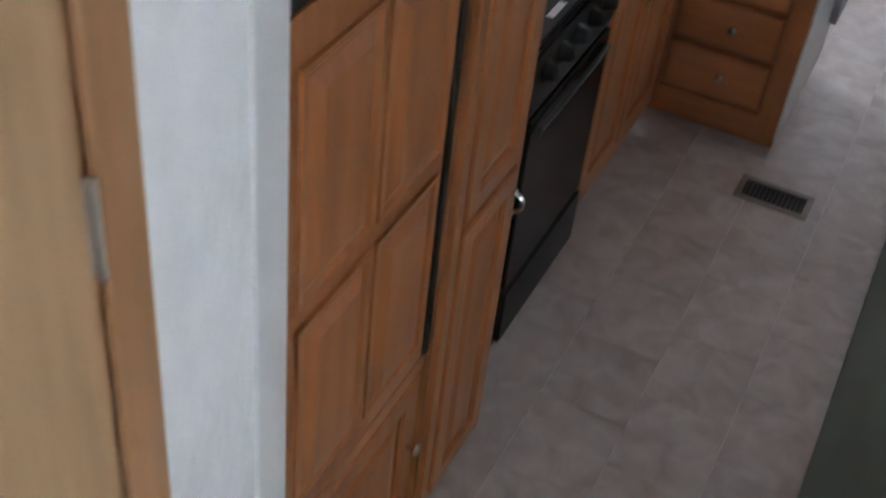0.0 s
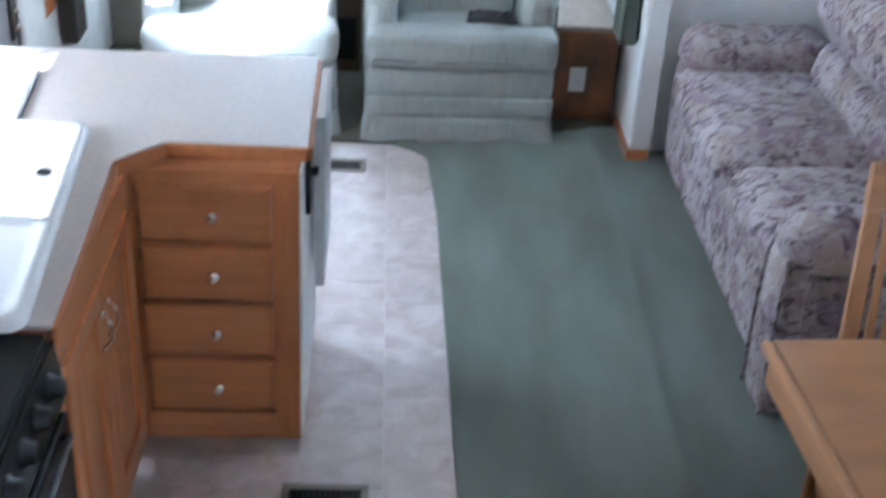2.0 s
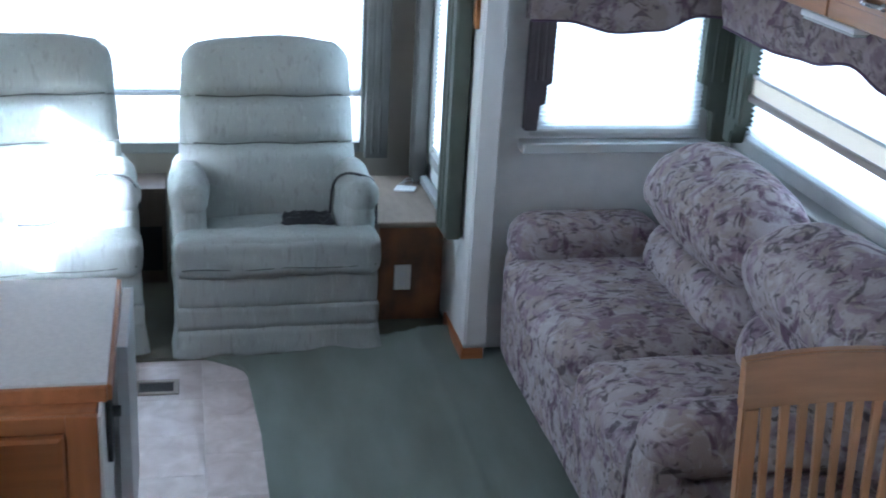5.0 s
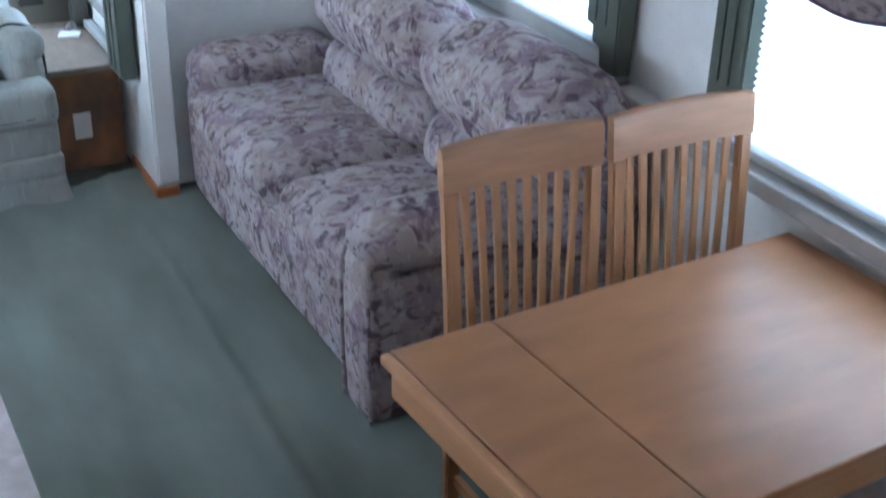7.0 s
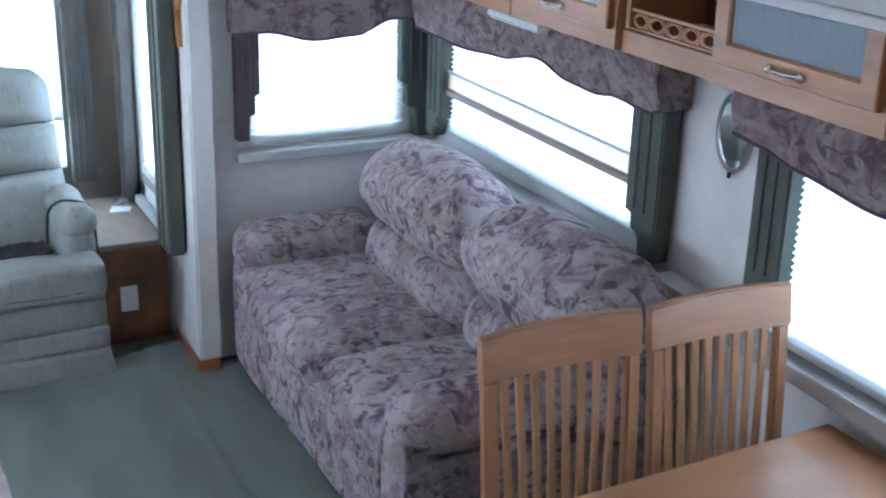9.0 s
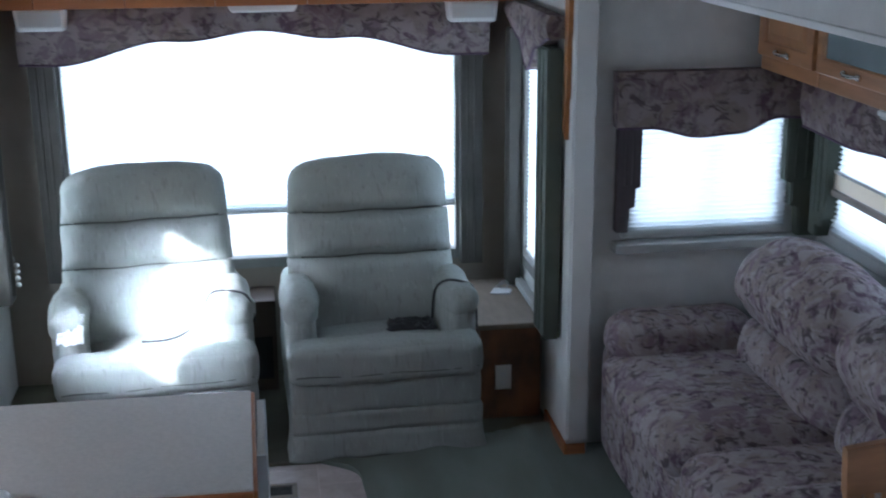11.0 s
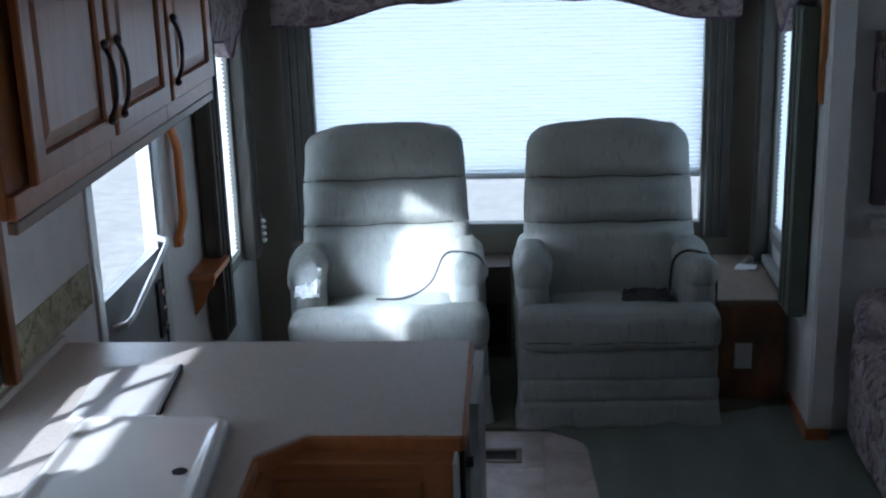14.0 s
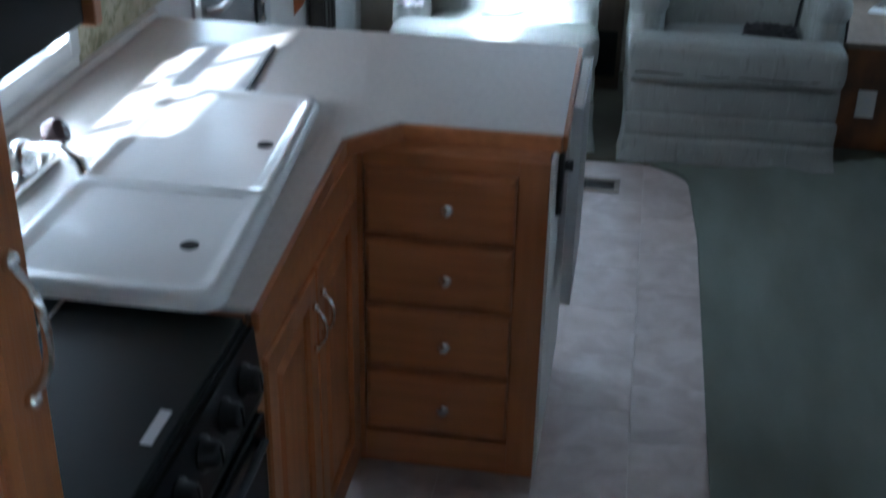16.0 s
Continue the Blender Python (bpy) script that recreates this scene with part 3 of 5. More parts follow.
# ---- windows, shades, valances ----
LW, RW, SW = (LEFT, 0), (RIGHT, 0), (SLIDE, 0)
window("window_1", (0, REAR), 0, *REAR_WIN[:2], *REAR_WIN[2:], "wide rear window with a lowered white pleated shade", shade=0.80, bars=((0.80, 0.03),), watts=25, proud=0)
window("window_2", SW, -90, -SOFA_WIN[1], -SOFA_WIN[0], *SOFA_WIN[2:], "window over the sofa with a white pleated shade", shade=SOFA_WIN[2] + 0.01, stack=1.102, frame_mat=PALE_FRAME, watts=8.5)
window("window_3", SW, -90, -DINE_WIN[1], -DINE_WIN[0], *DINE_WIN[2:], "dinette window with a white pleated shade", shade=DINE_WIN[2] + 0.01, frame_mat=PALE_FRAME, watts=6.5)
window("window_4", (0, 4.60), 0, *END_WIN[:2], *END_WIN[2:], "small two-pane window with a white pleated shade", shade=END_WIN[2] + 0.012, mullions=(3.02,), frame_mat=PALE_FRAME, watts=3.8)
window("window_5", RW, -90, -RIGHT_WIN[1], -RIGHT_WIN[0], *RIGHT_WIN[2:], "narrow side window with a white pleated shade", shade=0.64, watts=9, proud=0)
w6 = window("window_6", LW, 90, *LEFT_WIN[:2], *LEFT_WIN[2:], "narrow side window with a white pleated shade", shade=0.56, watts=10.8, proud=0)
tube("bead_chain", [(5.37, -0.088, 0.70), (5.372, -0.094, 0.66), (5.37, -0.096, 0.60), (5.366, -0.092, 0.565)], 0.0022, SHADE_RAIL, w6, 6, "pale shade cord")
for k in range(4):
    lathe("bead", [(0.001, -0.011), (0.010, -0.006), (0.012, 0.0), (0.010, 0.006), (0.001, 0.011)], WHITE_TRIM, w6, Matrix.Translation((5.371, -0.098, 0.575 + 0.029 * k)), 10, "white cord bead")
window("window_7", LW, 90, *KITCHEN_WIN[:2], *KITCHEN_WIN[2:], "sliding kitchen window over the sink, unshaded", mullions=(2.20, 2.46), bars=((1.11, 0.02),), frame_mat=SILVER, watts=7.2)

# out-of-view window, added so its lamp lights the hall and kitchen front
window("window_8_unseen", RW, -90, -UNSEEN_WIN[1], -UNSEEN_WIN[0], *UNSEEN_WIN[2:], "hall window with a white pleated shade", shade=UNSEEN_WIN[2] + 0.04, watts=48, proud=0)

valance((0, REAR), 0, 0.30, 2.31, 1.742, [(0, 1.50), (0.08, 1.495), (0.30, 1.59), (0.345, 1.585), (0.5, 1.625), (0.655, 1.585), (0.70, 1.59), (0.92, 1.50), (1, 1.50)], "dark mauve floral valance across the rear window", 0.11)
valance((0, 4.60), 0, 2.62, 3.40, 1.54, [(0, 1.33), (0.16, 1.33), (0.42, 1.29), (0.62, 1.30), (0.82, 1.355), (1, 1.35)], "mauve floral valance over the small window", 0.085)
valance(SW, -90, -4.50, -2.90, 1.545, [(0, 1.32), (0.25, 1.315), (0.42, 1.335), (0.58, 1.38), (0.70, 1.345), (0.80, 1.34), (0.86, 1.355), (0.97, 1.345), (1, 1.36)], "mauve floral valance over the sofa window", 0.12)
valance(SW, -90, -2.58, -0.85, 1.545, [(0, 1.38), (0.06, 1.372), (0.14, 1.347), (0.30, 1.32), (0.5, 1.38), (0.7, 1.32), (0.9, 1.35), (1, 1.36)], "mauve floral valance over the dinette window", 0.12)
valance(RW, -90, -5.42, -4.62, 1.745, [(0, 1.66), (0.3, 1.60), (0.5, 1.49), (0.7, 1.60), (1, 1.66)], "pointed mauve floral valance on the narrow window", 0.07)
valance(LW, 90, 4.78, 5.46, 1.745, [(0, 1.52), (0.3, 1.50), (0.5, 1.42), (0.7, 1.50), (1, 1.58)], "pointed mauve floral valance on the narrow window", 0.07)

DARKCURT = mat("dark_mauve_curtain", (0.085, 0.07, 0.075), 0.85, var=0.12, bump=0.3)
GREY_CURT = mat("taupe_curtain", (0.085, 0.08, 0.07), 0.85, var=0.12, bump=0.3)
side_board((0, REAR), 0, 0.325, 0.43, 0.52, 1.60, "dark taupe curtain board beside the rear window", material=GREY_CURT)
side_board((0, REAR), 0, 2.19, 2.29, 0.52, 1.60, "dark taupe curtain board beside the rear window", material=GREY_CURT)
side_board((0, 4.60), 0, 2.635, 2.725, 0.92, 1.36, "mauve-grey stepped curtain board beside the small window", 0.17, 1, material=DARKCURT)
side_board((0, 4.60), 0, 3.305, 3.44, 0.87, 1.45, "green-grey curtain board in the slide corner", 0.22, -1, material=GREENCURT)
side_board(SW, -90, -4.49, -4.36, 0.90, 1.45, "green-grey curtain board beside the sofa window", 0.08, 1)
side_board(SW, -90, -3.095, -2.935, 0.885, 1.47, "green-grey curtain board with a stepped edge", 0.12, -1)
side_board(SW, -90, -2.535, -2.405, 0.945, 1.47, "green-grey curtain board beside the dinette window", 0.06, 1)
side_board(RW, -90, -4.82, -4.63, 0.46, 1.62, "sage green curtain board beside the narrow window")
side_board(RW, -90, -5.44, -5.36, 0.46, 1.62, "dark taupe curtain board beside the narrow window", material=GREY_CURT)
side_board(LW, 90, 4.68, 4.85, 0.36, 1.62, "dark taupe curtain board beside the narrow window", material=GREY_CURT)
side_board(LW, 90, 5.30, 5.42, 0.50, 1.62, "olive curtain board beside the narrow window", material=GREY_CURT)


PALE_SILL = mat("pale_grey_sill", (0.42, 0.425, 0.41), 0.5, var=0.06, bump=0.04)


def sill(name, a, b, material, label):
    return tagged(bx(name, a, b, material, bevel=0.006), label, "window sill", kind="structure")


sill("window_sill", (2.63, 4.515, 0.835), (3.45, 4.597, 0.875), PALE_SILL, "painted grey sill ledge")
sill("window_sill", (SLIDE - 0.10, 2.95, 0.82), (SLIDE - 0.002, 4.51, 0.86), PALE_SILL, "painted grey sill ledge")
sill("window_sill", (SLIDE - 0.085, 2.60, 0.80), (SLIDE - 0.002, 2.93, 0.86), WHITE_TRIM, "white sill end")
sill("window_sill", (SLIDE - 0.07, 0.9, 0.775), (SLIDE - 0.002, 2.58, 0.826), PALE_SILL, "painted grey sill ledge")
sill("window_sill", (RIGHT - 0.040, 4.66, 0.455), (RIGHT - 0.002, 5.42, 0.49), PALE_SILL, "painted grey sill")
# ---- kitchen ----
FACE, CTR = 0.81, 0.91
KICK = 0.09


def drawer_cabinet():
    c = thing("drawer_cabinet", (0.0, 2.575, 0), "honey oak four-drawer cabinet under the peninsula", "cabinet")
    bx("body", (0.78, 0.004, KICK), (1.225, 0.60, 0.872), OAK, c, bevel=0.002)
    bx("toe_kick", (0.70, 0.075, 0.0), (1.222, 0.58, KICK - 0.001), OAK_ACROSS, c, bevel=0)
    bx("stile", (1.165, -0.016, KICK), (1.228, 0.002, 0.872), OAK, c, bevel=0.002)
    bx("stile", (0.80, -0.014, KICK), (0.834, 0.002, 0.872), OAK, c, bevel=0.002)
    bx("rail", (0.834, -0.012, KICK), (1.165, 0.002, 0.158), OAK_ACROSS, c, bevel=0.002)
    bx("rail", (0.834, -0.012, 0.835), (1.165, 0.002, 0.872), OAK_ACROSS, c, bevel=0.002)
    for k in range(4):
        z = 0.252 + 0.168 * k
        d = part("drawer", ring_mesh([(ring_outline(0.838, 1.161, z - 0.077, z + 0.077, i, 0), y) for i, y in ((0, 0.0), (0, -0.012), (0.004, -0.02), (0.012, -0.0235))]), OAK_ACROSS, c)
        round_knob(d, 1.02, z + 0.004, -0.0235)
    bx("end_panel", (1.2285, -0.014, KICK), (1.236, 0.60, 0.872), WHITE_TRIM, c, bevel=0.001, label="pale laminate end panel")
    return c


def sink_cabinet():
    c = thing("sink_cabinet", (FACE, 0, 0), "honey oak sink base cabinet with two doors", "cabinet", rz=90)
    bx("body", (1.832, 0.004, KICK), (2.575, 0.66, 0.872), OAK, c, bevel=0.002)
    bx("toe_kick", (1.832, 0.075, 0), (2.57, 0.64, KICK - 0.001), OAK_ALONG, c, bevel=0)
    bx("rail", (1.832, -0.014, 0.79), (2.56, 0.003, 0.872), OAK_ALONG, c, bevel=0.002)
    bx("rail", (1.832, -0.014, KICK), (2.56, 0.003, 0.135), OAK_ALONG, c, bevel=0.002)
    bx("stile", (1.832, -0.013, 0.135), (1.875, 0.003, 0.79), OAK, c, bevel=0.002)
    d1 = panel_door(c, 1.88, 2.19, 0.14, 0.785, -0.02)
    d2 = panel_door(c, 2.197, 2.52, 0.14, 0.785, -0.02)
    arc_handle(d1, 2.165, 0.63, 0.72, -0.02)
    arc_handle(d2, 2.222, 0.63, 0.72, -0.02)
    bx("corner_post", (2.525, -0.012, KICK), (2.57, 0.003, 0.872), OAK, c, bevel=0.003)
    return c


def worktop():
    """L-shaped laminate top with a clipped inner corner and an oak edge."""
    c = thing("worktop", (0, 0, 0.872), "cream laminate L-shaped worktop with an oak edge", "worktop")
    outline = [(LEFT + 0.002, 1.828), (0.828, 1.828), (0.803, 2.52), (0.905, 2.635), (1.245, 2.635), (1.238, 3.215), (LEFT + 0.002, 3.215)]
    bm = bmesh.new()
    extrude_outline(bm, outline, 0.010, Matrix(((1, 0, 0, 0), (0, 0, 1, 0), (0, 1, 0, 0.028), (0, 0, 0, 1))))
    bmesh.ops.bevel(bm, geom=bm.edges[:], offset=0.0025, segments=2, affect="EDGES")
    part("top", bm, COUNTER, c)
    bm = bmesh.new()
    inner = [(x - (0.0 if x < 0.2 else 0.012), y) for x, y in outline]
    extrude_outline(bm, inner, 0.027, Matrix(((1, 0, 0, 0), (0, 0, 1, 0), (0, 1, 0, 0.0005), (0, 0, 0, 1))))
    part("underside", bm, OAK_ALONG, c)
    edge = outline[1:6]
    for (xa, ya), (xb, yb) in zip(edge, edge[1:]):
        a, b = Vector((xa, ya, 0)), Vector((xb, yb, 0))
        d = (b - a).normalized()
        nrm = Vector((d.y, -d.x, 0))
        m = Matrix.Translation(a + nrm * 0.004) @ Matrix.Rotation(math.atan2(d.y, d.x), 4, "Z")
        bx("edge_trim", (0, -0.006, -0.004), ((b - a).length, 0.008, 0.0335), OAK_ALONG, c, bevel=0.004, m=m, label="rounded oak edge")
    bx("backsplash", (LEFT + 0.001, 1.828, 0.0385), (LEFT + 0.018, 3.215, 0.06), COUNTER, c, bevel=0.003)
    return c


def drop_leaf():
    c = thing("drop_leaf", (1.246, 2.66, 0.38), "folded-down laminate counter leaf hanging on hinges", "counter leaf")
    bx("leaf", (0.006, 0.20, 0.0), (0.026, 0.545, 0.505), COUNTER, c, bevel=0.002)
    bx("edge_band", (0.0275, 0.199, -0.002), (0.0300, 0.546, 0.507), SILVER, c, bevel=0.0005)
    bx("near_edge", (0.005, 0.1935, -0.002), (0.030, 0.1985, 0.507), SILVER, c, bevel=0.001)
    b = bx("support_bracket", (-0.008, -0.005, 0.33), (0.004, 0.045, 0.49), RUBBER, c, bevel=0.003, label="black folding support bracket")
    tube("brace_pivot", [(-0.006, 0.02, 0.44), (0.022, 0.02, 0.44)], 0.012, RUBBER, b, 10)
    return c


def sink_covers():
    """Two abutting moulded lids; the front edge runs on from one to the other, slightly askew to the wall."""
    for y0, y1, fy, near in ((1.800, 2.181, 1.978, 1), (2.185, 2.690, 2.413, 0)):
        c = thing("sink_cover", (0, 0, CTR), "glossy white moulded sink cover with a finger hole", "sink cover", "covers over the double sink")
        x0, x1 = 0.375, 0.786

        def loop(inset, rad, z):
            a, b = inset * (1.0 if near else 0.3), inset * (0.3 if near else 1.0)
            xs0, xs1, ys0, ys1 = x0 + inset, x1 - inset, y0 + a, y1 - b
            pts = []
            for sx, sy, a0 in ((1, 0, -90), (1, 1, 0), (0, 1, 90), (0, 0, 180)):
                r = rad if sy != near else min(rad, 0.006) if inset < 0.02 else rad * 0.9
                cx, cy = (xs1 - r, xs0 + r)[sx == 0], (ys1 - r, ys0 + r)[sy == 0]
                for i in range(7):
                    t = radians(a0 + 15 * i)
                    x, y = cx + r * math.cos(t), cy + r * math.sin(t)
                    pts.append((x - 0.075 * (y - 1.806) * (x - x0) / (x1 - x0), y, z))
            return pts
        bm = bmesh.new()
        loops = [[bm.verts.new(p) for p in loop(i, r, z)] for i, r, z in
                 ((0.0, 0.045, 0.001), (0.0, 0.045, 0.012), (0.006, 0.042, 0.022), (0.016, 0.038, 0.027), (0.030, 0.036, 0.025), (0.040, 0.034, 0.019), (0.054, 0.03, 0.0185))]
        for a, b in zip(loops, loops[1:]):
            n = len(a)
            for j in range(n):
                bm.faces.new((a[j], a[(j + 1) % n], b[(j + 1) % n], b[j]))
        bm.faces.new(loops[-1])
        bmesh.ops.recalc_face_normals(bm, faces=bm.faces[:])
        part("lid", bm, WHITE_GLOSS, c, smooth=True)
        # no hole is cut: a dark disc paints its shaded inside
        lathe("hole_shade", [(0.0162, 0.0), (0.0162, 0.0015), (0.012, 0.0017), (0.004, 0.0017)], CAVITY_SHADE, c, Matrix.Translation((0.675, fy, 0.0183)), 18, "dark disc as the shade in the finger hole")


def faucet():
    c = thing("faucet", (0.275, 2.20, CTR), "chrome faucet with a smoked acrylic knob", "faucet")
    bx("base", (-0.05, -0.10, 0.0), (0.03, 0.10, 0.022), CHROME, c, bevel=0.009)
    lathe("column", [(0.026, 0.02), (0.024, 0.06), (0.018, 0.075), (0.004, 0.08)], CHROME, c, Matrix(), 18)
    tube("spout", [(0, 0, 0.05), (0.03, -0.02, 0.075), (0.10, -0.05, 0.095), (0.155, -0.085, 0.09), (0.165, -0.09, 0.07)], 0.011, CHROME, c, 10)
    tube("stem", [(0.0, 0.07, 0.015), (0.03, 0.05, 0.07)], 0.012, CHROME, c, 10)
    lathe("knob", [(0.012, 0), (0.026, 0.006), (0.028, 0.02), (0.024, 0.034), (0.008, 0.038)], mat("smoked_acrylic", (0.08, 0.05, 0.05), 0.1, var=0.1, bump=0), c,
          Matrix.Translation((0.03, 0.05, 0.07)) @ Matrix.Rotation(radians(60), 4, "Y"), 18)


def kitchen_range():
    c = thing("kitchen_range", (0.829, 0, 0), "black gas range with closed glass lid and front knobs", "stove", rz=90)
    y0, y1 = 1.302, 1.822
    bx("body", (y0, 0.0, 0.02), (y1, 0.62, 0.868), BLACK, c, bevel=0.003)
    lid = bx("lid", (y0 + 0.004, 0.012, 0.890), (y1 - 0.004, 0.60, 0.902), mat("black_lid", (0.008, 0.013, 0.012), 0.38, var=0.15, scale=4, bump=0.02, spec=0.2), c, bevel=0.004)
    bx("lid_trim", (y0, 0.008, 0.869), (y1, 0.62, 0.889), BLACK, c, bevel=0.003)
    bx("sticker", (1.482, 0.030, 0.9022), (1.560, 0.047, 0.9028), PAPER, lid, bevel=0, label="small white label")
    bx("lid_strip", (y0 + 0.004, 0.298, 0.9022), (y1 - 0.004, 0.304, 0.9045), CHROME, lid, bevel=0, label="thin bright hinge strip")
    bm = bmesh.new()
    extrude_outline(bm, [(-0.007, 0.745), (-0.012, 0.765), (-0.002, 0.885), (0.006, 0.885), (0.006, 0.745)], y1 - y0 - 0.002,
                    Matrix(((0, 1, 0, y0 + 0.001), (1, 0, 0, 0), (0, 0, 1, 0), (0, 0, 0, 1))))
    panel = part("control_panel", bm, BLACK, c)
    for k in range(5):
        u = y0 + 0.075 + k * 0.092
        ax = Matrix.Translation((u, -0.006, 0.835)) @ Matrix.Rotation(radians(84), 4, "X")
        kn = lathe("knob", [(0.026, 0), (0.027, 0.004), (0.021, 0.010), (0.019, 0.024), (0.015, 0.028), (0.003, 0.029)], BLACK, panel, ax, 18, "black control knob")
        tube("pointer", [ax @ Vector((0, -0.016, 0.0292)), ax @ Vector((0, 0.014, 0.0292))], 0.0022, BLACK, kn, 6)
    door = bx("oven_door", (y0 + 0.012, -0.016, 0.235), (y1 - 0.012, -0.001, 0.735), BLACK_GLASS, c, bevel=0.005, label="black glass oven door")
    tube("door_handle", [(y0 + 0.04, -0.028, 0.69), (y0 + 0.05, -0.026, 0.705), (y0 + 0.12, -0.029, 0.705), (y1 - 0.12, -0.029, 0.705), (y1 - 0.05, -0.026, 0.705), (y1 - 0.04, -0.018, 0.69)], 0.007, RUBBER, door, 8)
    bx("drawer", (y0 + 0.012, -0.022, 0.06), (y1 - 0.012, -0.001, 0.225), BLACK, c, bevel=0.004)
    # solid dark block in place of the shaded gap next to the range
    bx("gap_shade", (1.03, 0.12, 0.0), (y0 - 0.002, 0.60, 0.87), CAVITY_SHADE, c, bevel=0, label="dark block as the shade beside the range")


def pantry():
    c = thing("pantry_cabinet", (0.92, 0, 0), "tall narrow honey oak pantry cabinet", "cabinet", rz=90)
    bx("body", (0.716, 0.004, KICK), (1.02, 0.78, 2.30), OAK, c, bevel=0.002)
    bx("toe_kick", (0.72, 0.06, 0), (1.015, 0.7, KICK - 0.001), OAK_ALONG, c, bevel=0)
    bx("stile", (0.716, -0.014, KICK), (0.748, 0.003, 2.30), OAK, c, bevel=0.003)
    d1 = panel_door(c, 0.752, 0.995, 0.885, 2.20, -0.02, rail=0.05)
    d2 = panel_door(c, 0.752, 0.995, 0.13, 0.862, -0.02, rail=0.05)
    arc_handle(d1, 0.975, 1.34, 1.46, -0.02, r=0.0042)
    arc_handle(d2, 0.982, 0.76, 0.81, -0.02, r=0.0032)
    bx("stile", (0.998, -0.012, KICK), (1.02, 0.003, 2.30), OAK, c, bevel=0.003)


def fridge():
    c = thing("refrigerator", (0.908, 0, 0), "built-in refrigerator with oak door panels and black trim", "refrigerator", rz=90)
    bx("cabinet", (0.20, 0.03, KICK), (0.714, 0.78, 2.30), BLACK, c, bevel=0.002)
    WARM = OAK
    for name, z0, z1, rows in (("freezer_door", 1.602, 2.08, ((1.65, 2.03),)), ("fridge_door", 0.592, 1.546, ((1.085, 1.475), (0.645, 1.045)))):
        y0, y1 = 0.206, 0.692
        d = bx(name, (y0, 0.0, z0), (y1, 0.029, z1), WARM, c, bevel=0.003)
        for a, b in rows:
            for u0, u1 in ((0.232, 0.440), (0.458, 0.666)):
                f = lambda i, dd: (ring_outline(u0, u1, a, b, i), dd)
                part("panel", ring_mesh([f(0, -0.0005), f(0.0, -0.007), f(0.010, -0.007), f(0.018, -0.0015), f(0.024, -0.0015), f(0.046, -0.013)]), WARM, d)
        bx("edge_trim", (y1 + 0.001, -0.006, z0 + 0.002), (0.711, 0.029, z1 - 0.002), RUBBER, d, bevel=0.003, label="black plastic edge trim")
        hz = (1.655, 1.80) if name == "freezer_door" else (1.385, 1.535)
        yh = 0.704
        tube("handle", [(yh, 0.0, hz[0]), (yh, -0.022, hz[0] + 0.004), (yh - 0.001, -0.031, hz[0] + 0.022), (yh - 0.001, -0.031, hz[1] - 0.022), (yh, -0.022, hz[1] - 0.004), (yh, 0.0, hz[1])], 0.0095, RUBBER, d, 8, "black plastic loop handle")
    tr = bx("door_trim", (0.206, 0.004, 1.549), (0.711, 0.029, 1.599), RUBBER, c, bevel=0.002, label="black trim between the doors")
    bx("trim_ridge", (0.206, 0.0, 1.566), (0.711, 0.006, 1.572), BLACK, tr, bevel=0.001)
    bx("base_rail", (0.20, 0.002, 0.545), (0.714, 0.029, 0.585), OAK_ALONG, c, bevel=0.003)
    d = panel_door(c, 0.215, 0.70, 0.13, 0.54, 0.0, rail=0.06)
    round_knob(d, 0.665, 0.36, 0.0)
    bx("top_panel", (0.20, 0.002, 2.085), (0.714, 0.029, 2.30), OAK, c, bevel=0.003)


def upper_cabinets():
    bounds = ((2.50, 3.015), (3.02, 3.505), (3.51, 4.0))
    for k, (a, b) in enumerate(bounds):
        c = thing("wall_cabinet", (0.38, 0, 1.46), "honey oak wall cabinet with an arched raised-panel door", "cabinet", "cabinets over the kitchen counter", rz=90)
        lo = 2.43 if k == 0 else a - 0.0022
        hi = 4.03 if k == 2 else b + 0.0022
        bx("body", (lo, 0.004, 0.0), (hi, 0.246, 0.64), OAK, c, bevel=0.002)
        bx("face_frame", (lo, -0.014, 0.0), (hi, 0.003, 0.05), OAK_ALONG, c, bevel=0.003)
        d = panel_door(c, a + 0.012, b - 0.012, 0.052, 0.60, -0.034, rail=0.058, arch=0.05)
        u = (b - 0.045) if k != 1 else a + 0.045
        if k == 2:
            u = a + 0.045
        arc_handle(d, u, 0.10, 0.28, -0.034, r=0.006, material=mat("dark_pewter", (0.10, 0.09, 0.085), 0.3, 1.0, bump=0.0))
    c = thing("light_rail", (0.38, 0, 1.43), "pale moulded light rail under the wall cabinets", "trim", rz=90)
    bx("rail", (2.43, -0.012, 0.0), (4.03, 0.01, 0.029), mat("dull_oak_edge", (0.26, 0.155, 0.09), 0.4, var=0.12), c, bevel=0.005)


def microwave():
    c = thing("microwave_oven", (0.50, 0, 1.262), "black built-in microwave in an oak surround", "microwave", rz=90)
    bx("body", (1.43, 0.02, 0.0), (2.07, 0.366, 0.52), BLACK, c, bevel=0.004)
    bx("door", (1.44, 0.0, 0.01), (2.06, 0.019, 0.51), BLACK_GLASS, c, bevel=0.006)
    bx("surround", (2.072, -0.012, 0.0), (2.10, 0.366, 1.04), OAK, c, bevel=0.003, label="oak side panel")
    bx("surround", (1.40, -0.01, 0.525), (2.07, 0.366, 1.04), OAK, c, bevel=0.003, label="oak panel above")


drawer_cabinet()
sink_cabinet()
worktop()
drop_leaf()
sink_covers()
faucet()
kitchen_range()
pantry()
fridge()
upper_cabinets()
microwave()


